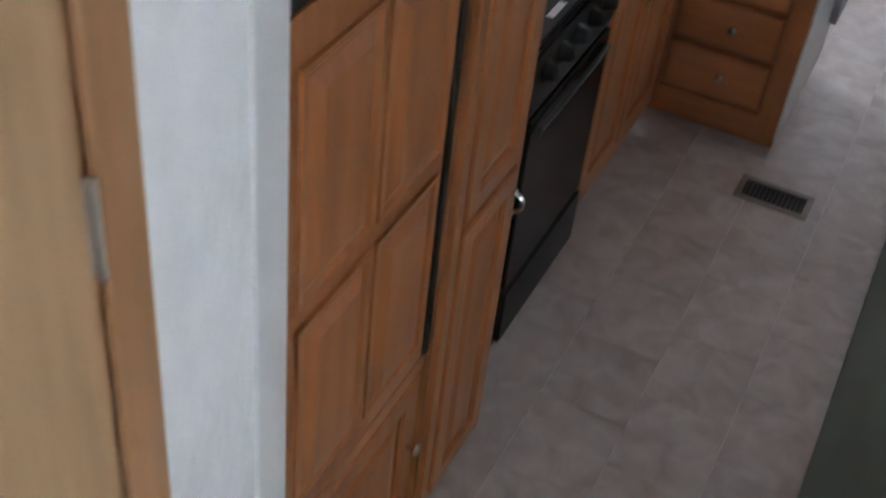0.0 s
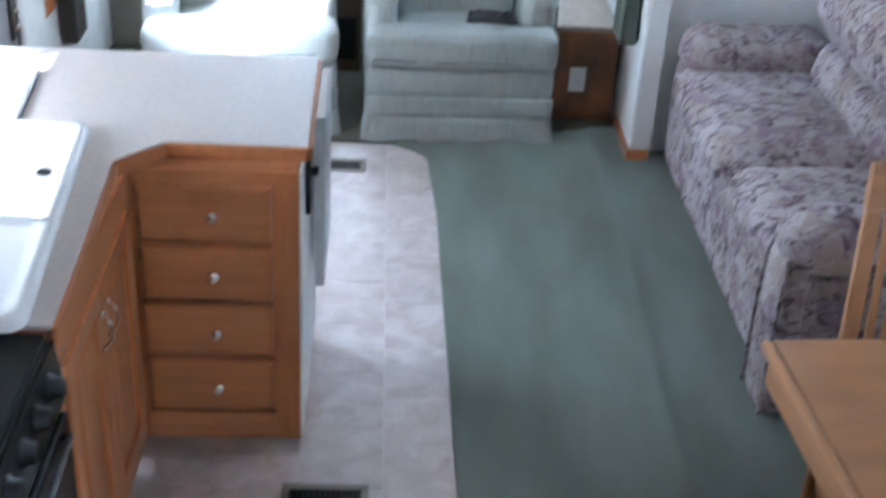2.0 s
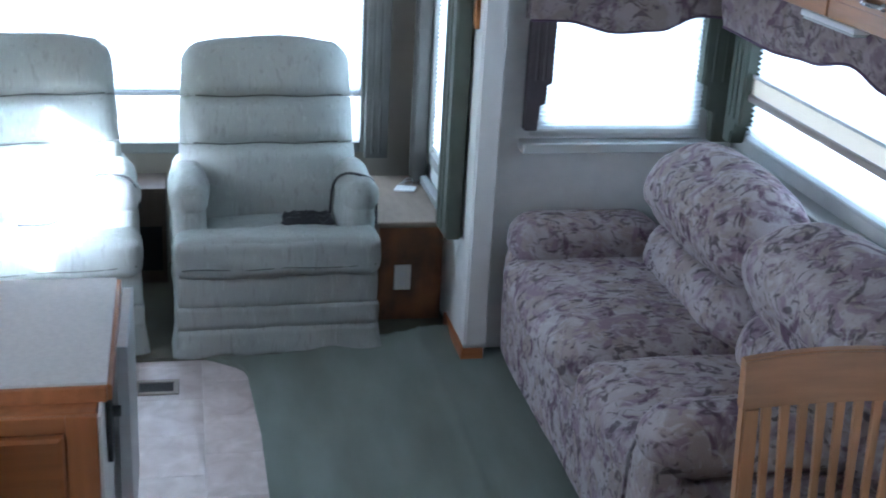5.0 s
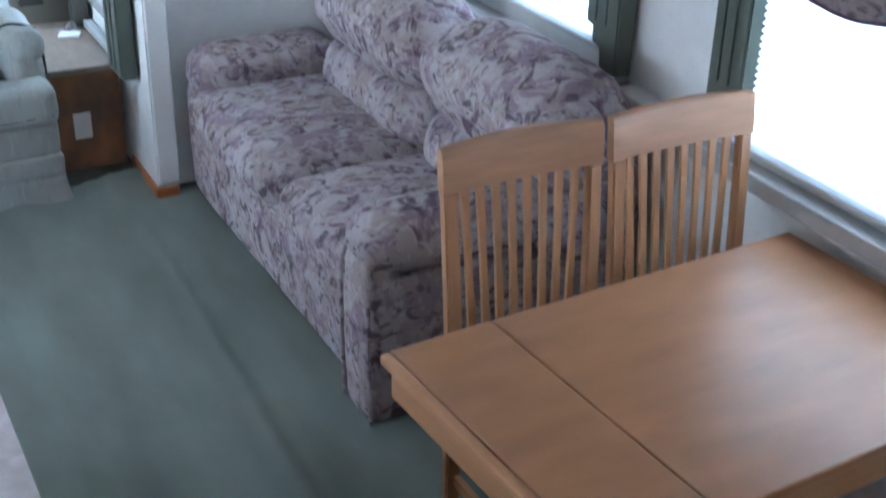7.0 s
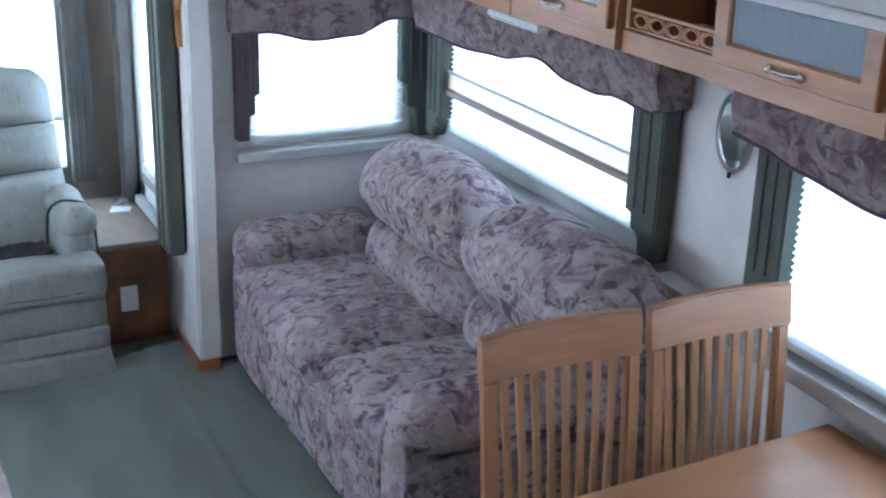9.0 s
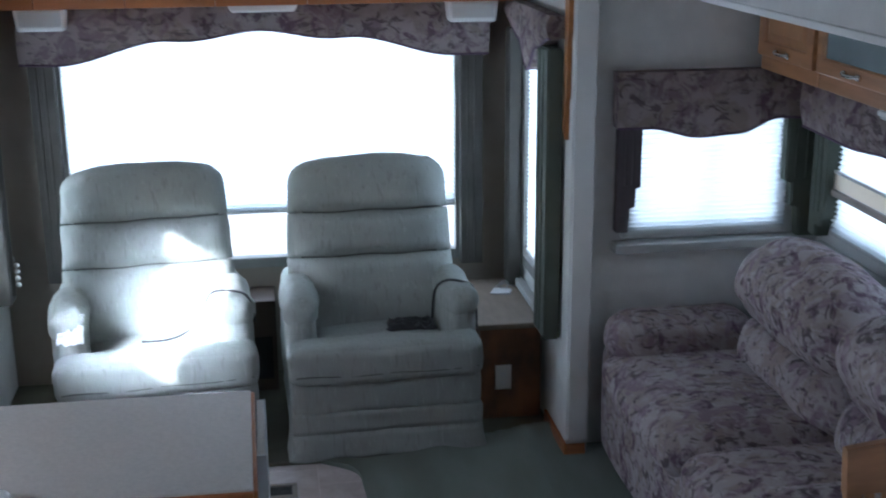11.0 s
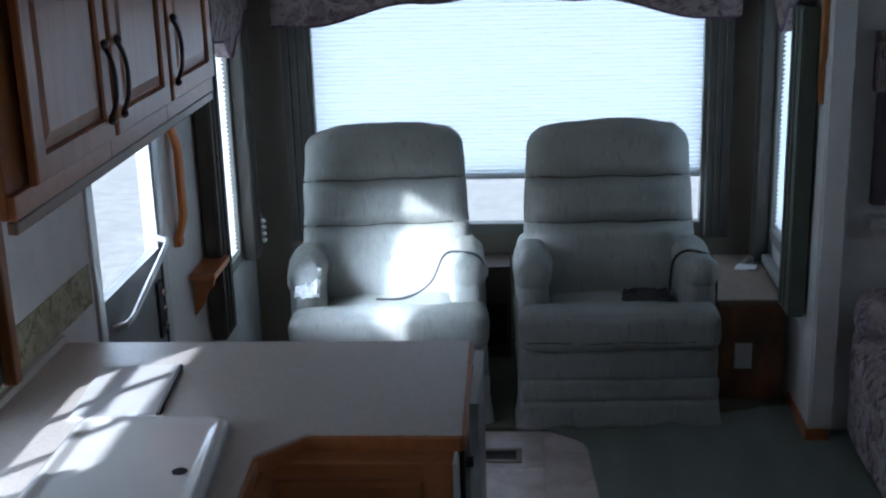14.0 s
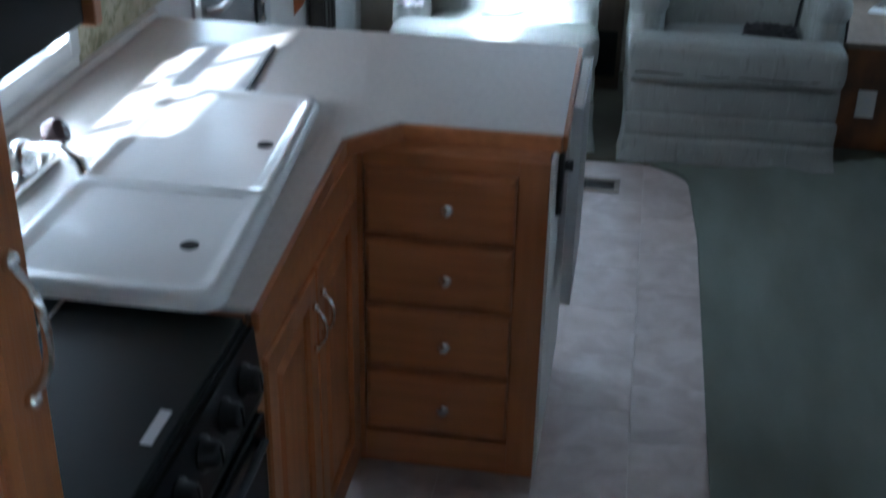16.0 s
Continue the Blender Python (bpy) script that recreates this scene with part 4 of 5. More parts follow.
def papers():
    c = thing("booklet", (0.418, 2.862, CTR), "white printed booklet lying on the worktop", "booklet", rz=5)
    for k in range(3):
        bx("sheet", (-0.10 + 0.004 * k, -0.155, 0.0015 + 0.0032 * k), (0.10 + 0.002 * k, 0.155, 0.0042 + 0.0032 * k), PAPER, c, bevel=0.0005)
    bx("cover_edge", (0.1045, -0.155, 0.001), (0.112, 0.155, 0.0115), RUBBER, c, bevel=0.001, label="dark binding strip")


papers()
BORDER = floral("border_print", (0.50, 0.46, 0.33), (0.42, 0.38, 0.25), (0.36, 0.34, 0.22), (0.26, 0.25, 0.15), (0.22, 0.22, 0.13), (0.56, 0.53, 0.42))
tagged(bx("trim_border", (LEFT + 0.0005, 2.77, 0.935), (LEFT + 0.003, 3.47, 1.055), BORDER, bevel=0), "cream leaf-print wallpaper border", "wallpaper border", kind="structure")
# ---- living area ----
SEAM_AND_SHADE = mat("grey_green_seam_and_shade", (0.11, 0.118, 0.105), 0.9, var=0.1)


def recliner(cx, y, label, rz):
    """Origin under the seat's middle, facing -y."""
    c = thing("recliner", (cx, y, 0.0135), label, "recliner", "pair of recliners", rz=rz)
    w = 0.385
    cushion("base", (-w + 0.04, -0.30, 0.0), (w - 0.04, 0.34, 0.33), RECLINER, c, r=0.04, n=8, wob=0.003)
    bm = bmesh.new()
    bm_cushion(bm, (-w - 0.004, -0.410, 0.0), (w + 0.004, -0.27, 0.200), 0.016, 0.0, 28, 0.008, 3)
    for v in bm.verts:
        k = max(0, 1 - v.co.z / 0.11)
        v.co.x *= 1 + 0.045 * k * k
        v.co.y += 0.010 * math.exp(-((v.co.z - 0.108) / 0.010) ** 2) - 0.016 * k * k
        v.co.y += 0.009 * k * math.sin(v.co.x * 30 + cx) + 0.010 * k * noise.noise(Vector((v.co.x * 6, v.co.z * 8, cx)))
    part("front_skirt", bm, RECLINER, c, smooth=True)
    cushion("footrest_panel", (-w + 0.006, -0.404, 0.192), (w - 0.006, -0.27, 0.330), RECLINER, c, r=0.018, bulge=0.008, n=12, wob=0.005, seed=5)
    cushion("seat", (-0.275, -0.30, 0.26), (0.275, 0.10, 0.428), RECLINER, c, r=0.05, bulge=0.015, n=14, wob=0.005, seed=7)
    cushion("front_roll", (-w, -0.432, 0.320), (w, -0.27, 0.474), RECLINER, c, r=0.036, bulge=0.008, n=22, wob=0.010, seed=6)
    tube("welt", [(-w * 0.94 + 2 * w * 0.94 * k / 16, -0.434 - 0.006 * (1 - (k / 8 - 1) ** 2) + 0.002 * math.sin(k * 1.7), 0.364 + 0.003 * math.sin(k * 0.9)) for k in range(17)], 0.0028, SEAM_AND_SHADE, c, 6, "dark stitched seam")
    for s in (-1, 1):
        cushion("arm", (s * 0.322 - 0.060, -0.288, 0.05), (s * 0.322 + 0.060, 0.34, 0.600), RECLINER, c, r=0.05, bulge=0.010, n=18, wob=0.012, seed=9 + s)
        cushion("arm_cap", (s * 0.322 - 0.068, -0.296, 0.515), (s * 0.322 + 0.068, 0.10, 0.640), RECLINER, c, r=0.055, bulge=0.008, n=18, wob=0.013, seed=15 + s, label="fitted arm cover")
    tilt = Matrix.Translation((0, 0.06, 0.40)) @ Matrix.Rotation(radians(-13), 4, "X")
    # one padded back, stitched across at two heights, straight sides and a low crowned top
    TOP, HALF, RAD = 0.704, 0.357, 0.09
    for name, lo, hi in (("backrest_lower", -0.06, 0.300), ("backrest_middle", 0.300, 0.487), ("headrest", 0.487, TOP)):
        bm = bmesh.new()
        bm_cushion(bm, (-1, -0.07, lo), (1, 0.13, hi), 0.012, 0.0, 24, 0.0, 0)
        for v in bm.verts:
            x, y, z = v.co
            g = min((hi - z) if name != "headrest" else 1, (z - lo) if name != "backrest_lower" else 1)
            u = max(-1, min(1, x))
            edge = HALF - 0.03 * max(0, z / TOP) ** 1.5
            k = max(0.0, z - (TOP - RAD)) / RAD
            half = edge - RAD * (1 - math.sqrt(max(0, 1 - min(1, k) ** 2)))
            if y < 0:
                y -= 0.036 * (1 - math.exp(-(g / 0.026) ** 2)) * (1 - abs(u) ** 6) - 0.04 * abs(u) ** 8
            y += 0.05 * max(0, k) ** 3 * (1 if y < 0 else -0.4)
            z += 0.022 * (1 - u * u) * max(0, (z - 0.55) / (TOP - 0.55))
            p = Vector((u * half, y, z))
            p += noise.noise_vector(p * 8 + Vector((cx, 0, 0))) * 0.006 + noise.noise_vector(p * 24) * 0.0018
            v.co = tilt @ p
        part(name, bm, RECLINER, c, smooth=True)
    # dark tubes along the stitched creases deepen their shade by colour
    for z, a, b in ((0.300, -0.86, 0.80), (0.487, -0.82, 0.86)):
        tube("seam", [tilt @ Vector(((a + (b - a) * k / 16) * (HALF - 0.012), -0.0735 - 0.003 * math.sin(k * 1.3), z + 0.003 * math.sin(k * 0.8 + cx))) for k in range(17)], 0.0034, SEAM_AND_SHADE, c, 6, "stitched crease with its shade drawn dark")
    cushion("back_shell", (-0.32, 0.10, -0.05), (0.32, 0.16, 0.62), RECLINER, c, r=0.03, n=6, m=tilt)
    return c


def crumple(name, w, d, height, material, parent, seed, m=None):
    """A loosely thrown cloth: folded ridges with an uneven outline and some thickness."""
    n = 22
    bm = bmesh.new()
    top, low = {}, {}
    for i in range(n + 1):
        for j in range(n + 1):
            a, b = 2 * i / n - 1, 2 * j / n - 1
            q = Vector((a * 1.6, b * 1.6, seed))
            edge = 1 + 0.22 * noise.noise(Vector((a * 2, b * 2, seed + 5)))
            ridge = 1 - abs(noise.noise(q * 1.5)) * 2.2
            fade = min(1, 4 * (1 - max(abs(a), abs(b))) + 0.25)
            z = height * max(0.12, 0.35 + 0.65 * ridge) * fade
            p = Vector((a * w / 2 * edge, b * d / 2 * edge, z))
            p0 = Vector((p.x, p.y, 0.0))
            top[i, j] = bm.verts.new(m @ p if m else p)
            low[i, j] = bm.verts.new(m @ p0 if m else p0)
    for i in range(n):
        for j in range(n):
            bm.faces.new((top[i, j], top[i + 1, j], top[i + 1, j + 1], top[i, j + 1]))
            bm.faces.new((low[i, j], low[i, j + 1], low[i + 1, j + 1], low[i + 1, j]))
    for k in range(n):
        for a, b in (((k, 0), (k + 1, 0)), ((n, k), (n, k + 1)), ((n - k, n), (n - k - 1, n)), ((0, n - k), (0, n - k - 1))):
            bm.faces.new((top[a], low[a], low[b], top[b]))
    bmesh.ops.recalc_face_normals(bm, faces=bm.faces[:])
    return part(name, bm, material, parent, smooth=True)


RECLINER_Y = 5.02
recliner(0.818, RECLINER_Y, "grey-green chenille recliner in a sunlit patch", 6)
recliner(1.735, RECLINER_Y, "grey-green chenille recliner beside the end table", 1.5)


def cord(name, pts, label):
    c = thing(name, pts[0], label, "cord")
    o = Vector(pts[0])
    fine = []
    for a, b, p, q in zip([pts[0]] + pts[:-2], pts[:-1], pts[1:], pts[2:] + [pts[-1]]):
        a, b, p, q = Vector(a), Vector(b), Vector(p), Vector(q)
        for k in range(5):
            t = k / 5
            fine.append(0.5 * ((2 * b) + (p - a) * t + (2 * a - 5 * b + 4 * p - q) * t * t + (3 * b - a - 3 * p + q) * t ** 3) - o)
    tube("cable", fine, 0.0055, RUBBER, c, 6)


cord("remote_cord", [(1.235, 4.80, 0.55), (1.21, 4.80, 0.655), (1.14, 4.86, 0.662), (1.06, 4.93, 0.63), (1.00, 4.90, 0.52), (0.90, 4.88, 0.465), (0.76, 4.88, 0.46)], "thin black control cord across the seat")
cord("remote_cord", [(2.145, 4.86, 0.45), (2.130, 4.84, 0.62), (2.07, 4.82, 0.665), (2.01, 4.85, 0.66), (1.975, 4.90, 0.60), (1.96, 4.88, 0.47)], "thin black control cord over the arm")
cl = thing("folded_cloth", (1.875, 4.91, 0.450), "crumpled black cloth lying on the seat", "cloth")
crumple("cloth", 0.20, 0.11, 0.03, RUBBER, cl, 4)
# white lump painting the sunlight that falls on the left arm's front
cl = thing("sunlit_arm_patch", (0.535, 4.712, 0.585), "white crumpled patch as sunlight on the arm front", "cloth")
crumple("cloth", 0.10, 0.13, 0.022, PAPER, cl, 8, Matrix.Rotation(radians(42), 4, "X"))


WORN_TOP = mat("worn_top", (0.23, 0.18, 0.14), 0.5, var=0.12, scale=9, bump=0.05, stretch=(3, 1, 1))
WORN_OAK = mat("stained_oak", (0.30, 0.125, 0.05), 0.5, scale=6, bump=0.1, second=(0.10, 0.055, 0.03), stretch=(1.5, 1.5, 1.0))


def end_table():
    c = thing("end_table", (2.155, 4.88, 0.0135), "oak end table with a worn dark patch", "end table")
    bx("body", (0.01, 0.012, 0.0), (0.275, 0.62, 0.405), WORN_OAK, c, bevel=0.003)
    bx("top", (0.0, 0.0, 0.406), (0.278, 0.63, 0.432), WORN_TOP, c, bevel=0.006)
    o = bx("outlet_plate", (0.075, 0.004, 0.135), (0.145, 0.0115, 0.245), WHITE_TRIM, c, bevel=0.003, label="white outlet plate")
    for z in (0.165, 0.205):
        bx("socket", (0.097, 0.002, z - 0.012), (0.123, 0.0045, z + 0.012), PAPER, o, bevel=0.001)
    g = thing("eyeglasses", (2.385, 5.36, 0.446), "clear folded eyeglasses on the end table", "eyeglasses", rz=25)
    for s in (-1, 1):
        tube("rim", [(s * 0.032 + 0.026 * math.cos(a), 0, 0.02 + 0.018 * math.sin(a)) for a in [math.tau * k / 14 for k in range(15)]], 0.0022, SILVER, g, 6)
        tube("temple", [(s * 0.058, 0, 0.024), (s * 0.03, 0.035, 0.014), (-s * 0.05, 0.04, 0.004)], 0.0022, SILVER, g, 6)
    p = thing("paper_slip", (2.33, 5.30, 0.446), "small crumpled white paper slip", "paper", rz=-20)
    cushion("sheet", (-0.04, -0.03, 0), (0.05, 0.035, 0.010), PAPER, p, r=0.004, n=6, wob=0.006)


end_table()


def low_cabinet():
    c = thing("low_console", (1.18, 5.36, 0.0135), "low dark wood console between the recliners", "console")
    bx("body", (-0.10, 0.0, 0.0), (0.14, 0.22, 0.43), mat("dark_console_wood", (0.075, 0.05, 0.035), 0.5, scale=6, stretch=(6, 6, 0.5)), c, bevel=0.003)
    # thin dark sheet on the solid front, painting the opening's shade
    bx("shelf_shade", (-0.08, -0.003, 0.06), (0.12, 0.004, 0.26), CAVITY_SHADE, c, bevel=0.001)


low_cabinet()


def sofa():
    c = thing("sofa", (2.595, 2.775, 0.0135), "mauve floral loveseat with loose two-tier back cushions", "sofa")
    L = 1.79
    cushion("base", (0.015, 0.10, 0.0), (0.82, L - 0.10, 0.30), FLORAL, c, r=0.03, n=10, wob=0.004)
    cushion("front_skirt", (-0.005, 0.15, 0.005), (0.10, L - 0.05, 0.345), FLORAL, c, r=0.03, bulge=0.008, n=14, wob=0.006, seed=2)
    mid = 0.80
    cushion("seat_cushion", (-0.02, 0.17, 0.29), (0.62, mid - 0.006, 0.462), FLORAL, c, r=0.075, bulge=0.024, n=16, wob=0.006, seed=3)
    cushion("seat_cushion", (-0.03, mid + 0.006, 0.29), (0.62, L - 0.10, 0.468), FLORAL, c, r=0.075, bulge=0.028, n=16, wob=0.006, seed=5)
    # arms
    cushion("arm", (0.0, L - 0.19, 0.0), (0.80, L - 0.01, 0.46), FLORAL, c, r=0.04, n=8, wob=0.004, seed=6)
    cushion("arm_pad", (0.0, L - 0.24, 0.425), (0.56, L - 0.01, 0.60), FLORAL, c, r=0.07, bulge=0.015, n=14, wob=0.006, seed=7)
    cushion("arm", (0.0, 0.0, 0.0), (0.80, 0.16, 0.47), FLORAL, c, r=0.035, n=8, wob=0.004, seed=8)
    cushion("arm_pad", (-0.05, -0.012, 0.455), (0.62, 0.215, 0.635), FLORAL, c, r=0.085, bulge=0.015, n=14, wob=0.006, seed=9)
    cushion("arm_front", (-0.058, 0.008, 0.0), (0.03, 0.178, 0.525), FLORAL, c, r=0.03, bulge=0.006, n=10, wob=0.004, seed=10)
    cushion("back_frame", (0.62, 0.0, 0.1), (0.85, L - 0.03, 0.80), FLORAL, c, r=0.05, n=10, wob=0.004, seed=12)
    for y in (0.004, 0.182):
        tube("welt", [(-0.054, y, 0.01), (-0.060, y, 0.25), (-0.060, y, 0.46), (-0.052, y + (0.02 if y < 0.1 else -0.02), 0.52)], 0.006, FLORAL, c, 8, "corded seam on the arm front")
    lean = lambda y: Matrix.Translation((0.53, y, 0.45)) @ Matrix.Rotation(radians(14), 4, "Y")
    for k, (a, b) in enumerate(((-0.09, 0.775), (0.785, 1.60))):
        h = (b - a) / 2
        cushion("lumbar_cushion", (-0.085, -h + 0.01, -0.05), (0.16, h - 0.01, 0.20), FLORAL, c, r=0.11, bulge=0.03, n=16, wob=0.008, seed=20 + k, m=lean((a + b) / 2))
        bm = bmesh.new()
        bm_cushion(bm, (-0.165, -h - 0.008, 0.18), (0.17, h + 0.008, 0.49), 0.14, 0.035, 20, 0.012, 30 + k)
        for v in bm.verts:
            q = max(0, (v.co.z - 0.3) / 0.17)
            v.co.z -= 0.07 * (abs(v.co.y) / h) ** 5 * q
            v.co = lean((a + b) / 2) @ v.co
        part("head_cushion", bm, FLORAL, c, smooth=True)
    return c


sofa()
# ---- dinette ----
def dining_table():
    c = thing("dining_table", (2.292, 1.388, 0.0135), "honey-stained wooden leg table with an extension seam", "table", rz=3.0)
    T = 0.7135
    bx("tabletop", (0.276, 0.0, T - 0.024), (1.165, 0.735, T), MAPLE_TOP, c, bevel=0.005)
    bx("leaf", (0.0255, 0.0, T - 0.024), (0.2735, 0.735, T), MAPLE_TOP, c, bevel=0.004, label="end leaf beside the seam")
    bx("edge_band", (0.0, 0.0, T - 0.026), (0.0242, 0.735, T - 0.001), MAPLE_SIDE, c, bevel=0.007, label="rounded solid end band")
    bx("apron", (0.02, 0.016, T - 0.105), (0.04, 0.719, T - 0.0245), MAPLE_SIDE, c, bevel=0.003)
    bx("apron", (0.04, 0.016, T - 0.105), (1.12, 0.036, T - 0.0245), MAPLE_SIDE, c, bevel=0.003)
    bx("apron", (0.04, 0.699, T - 0.105), (1.12, 0.719, T - 0.0245), MAPLE_SIDE, c, bevel=0.003)
    bx("apron", (1.10, 0.036, T - 0.105), (1.12, 0.699, T - 0.0245), MAPLE_SIDE, c, bevel=0.003)
    for x, y, sx in ((0.31, 0.06, 1), (0.31, 0.60, 1), (0.95, 0.06, -1), (0.95, 0.60, -1)):
        bm = bmesh.new()
        vs = bm_box(bm, (x, y, 0), (x + 0.06, y + 0.06, T - 0.106), 0.006, 2)
        for v in bm.verts:
            k = 1 - v.co.z / T
            v.co.x = x + 0.03 + (v.co.x - x - 0.03) * (1 - 0.35 * k) + sx * 0.05 * k
        part("leg", bm, MAPLE, c)
    return c


MAPLE_SIDE = mat("honey_wood_edge", (0.46, 0.235, 0.105), 0.4, var=0.12, scale=6, bump=0.06, stretch=(0.7, 0.7, 6))


def dining_chair(at, rz, label):
    """Origin at the floor under the back, facing -y."""
    c = thing("dining_chair", (at[0], at[1], 0.0135), label, "chair", "chairs round the dinette table", rz=rz)
    w = 0.205
    lean = lambda z: 0.0 if z < 0.45 else 0.055 * ((z - 0.45) / 0.6) ** 1.3

    def post(x, flare):
        bm = bmesh.new()
        rings = []
        for k in range(15):
            z = 0.9365 * k / 14
            y = lean(z) - 0.03
            half = 0.019 if z < 0.45 else 0.019 - 0.003 * (z - 0.45)
            xx = x + flare * 0.010 * max(0, z - 0.45)
            rings.append([bm.verts.new((xx + a * half, y + b * 0.014, z)) for a, b in ((-1, -1), (1, -1), (1, 1), (-1, 1))])
        for a, b in zip(rings, rings[1:]):
            for i in range(4):
                bm.faces.new((a[i], a[(i + 1) % 4], b[(i + 1) % 4], b[i]))
        bm.faces.new(rings[0][::-1])
        bm.faces.new(rings[-1])
        bmesh.ops.recalc_face_normals(bm, faces=bm.faces[:])
        bmesh.ops.bevel(bm, geom=[e for e in bm.edges if abs(e.verts[0].co.z - e.verts[1].co.z) > 0.02], offset=0.004, segments=2, affect="EDGES")
        part("back_post", bm, MAPLE, c, smooth=True)

    post(-w + 0.019, -1)
    post(w - 0.019, 1)
    # crest rail, bowed
    bm = bmesh.new()
    n = 12
    loops = []
    for k in range(n + 1):
        s = -1 + 2 * k / n
        x = s * (w + 0.006)
        bow = 0.014 * (1 - s * s)
        top = 1.050 - 0.008 * s * s
        col = []
        for dy, z in ((-0.015, 0.937), (-0.013, top), (0.011, top), (0.013, 0.937)):
            col.append(bm.verts.new((x, lean(z) - 0.03 + dy + bow, z)))
        loops.append(col)
    for a, b in zip(loops, loops[1:]):
        for i in range(4):
            bm.faces.new((a[i], a[(i + 1) % 4], b[(i + 1) % 4], b[i]))
    bm.faces.new(loops[0][::-1])
    bm.faces.new(loops[-1])
    bmesh.ops.recalc_face_normals(bm, faces=bm.faces[:])
    bmesh.ops.bevel(bm, geom=[e for e in bm.edges if abs(e.verts[0].co.x - e.verts[1].co.x) > 0.02], offset=0.004, segments=2, affect="EDGES")
    part("crest_rail", bm, MAPLE_CREST, c, smooth=True)
    bx("lower_rail", (-w + 0.038, -0.030, 0.525), (w - 0.038, -0.010, 0.575), MAPLE_CREST, c, bevel=0.004)
    for k in range(8):
        u = -1 + 2 * (k + 0.5) / 8
        bm = bmesh.new()
        rings = []
        for i in range(9):
            z = 0.574 + (0.947 - 0.574) * i / 8
            x = u * (w - 0.036) * (0.90 + 0.10 * i / 8)
            half = 0.0078 + 0.0025 * abs(2 * i / 8 - 1)
            y = lean(z) - 0.022 + 0.010 * (1 - u * u) * i / 8
            rings.append([bm.verts.new((x + a * half, y + b * 0.005, z)) for a, b in ((-1, -1), (1, -1), (1, 1), (-1, 1))])
        for a, b in zip(rings, rings[1:]):
            for j in range(4):
                bm.faces.new((a[j], a[(j + 1) % 4], b[(j + 1) % 4], b[j]))
        bm.faces.new(rings[0][::-1])
        bm.faces.new(rings[-1])
        bmesh.ops.recalc_face_normals(bm, faces=bm.faces[:])
        part("slat", bm, MAPLE, c)
    cushion("seat", (-0.21, -0.43, 0.435), (0.21, -0.015, 0.485), SEAT, c, r=0.022, bulge=0.012, n=10, wob=0.001, label="beige vinyl seat pad")
    bx("seat_frame", (-0.195, -0.415, 0.385), (0.195, -0.03, 0.436), MAPLE_CREST, c, bevel=0.004)
    for s in (-1, 1):
        bx("front_leg", (s * 0.175 - 0.018, -0.415, 0.0), (s * 0.175 + 0.018, -0.379, 0.386), MAPLE, c, bevel=0.004)
        bx("side_stretcher", (s * 0.178 - 0.009, -0.379, 0.17), (s * 0.178 + 0.009, -0.045, 0.20), MAPLE_SIDE, c, bevel=0.003)
    return c


MAPLE_CREST = mat("honey_wood_crest", (0.40, 0.198, 0.09), 0.36, var=0.14, scale=6, bump=0.06, bscale=50, stretch=(0.7, 6, 6))
dining_table()
dining_chair((2.71, 2.312, 0), 0, "honey wood slat-back chair pushed in beside the sofa arm")
dining_chair((3.158, 2.310, 0), 0, "honey wood slat-back chair near the dinette window")
dining_chair((2.815, 1.12, 0), 180, "honey wood slat-back chair with beige seat, pulled out slightly")


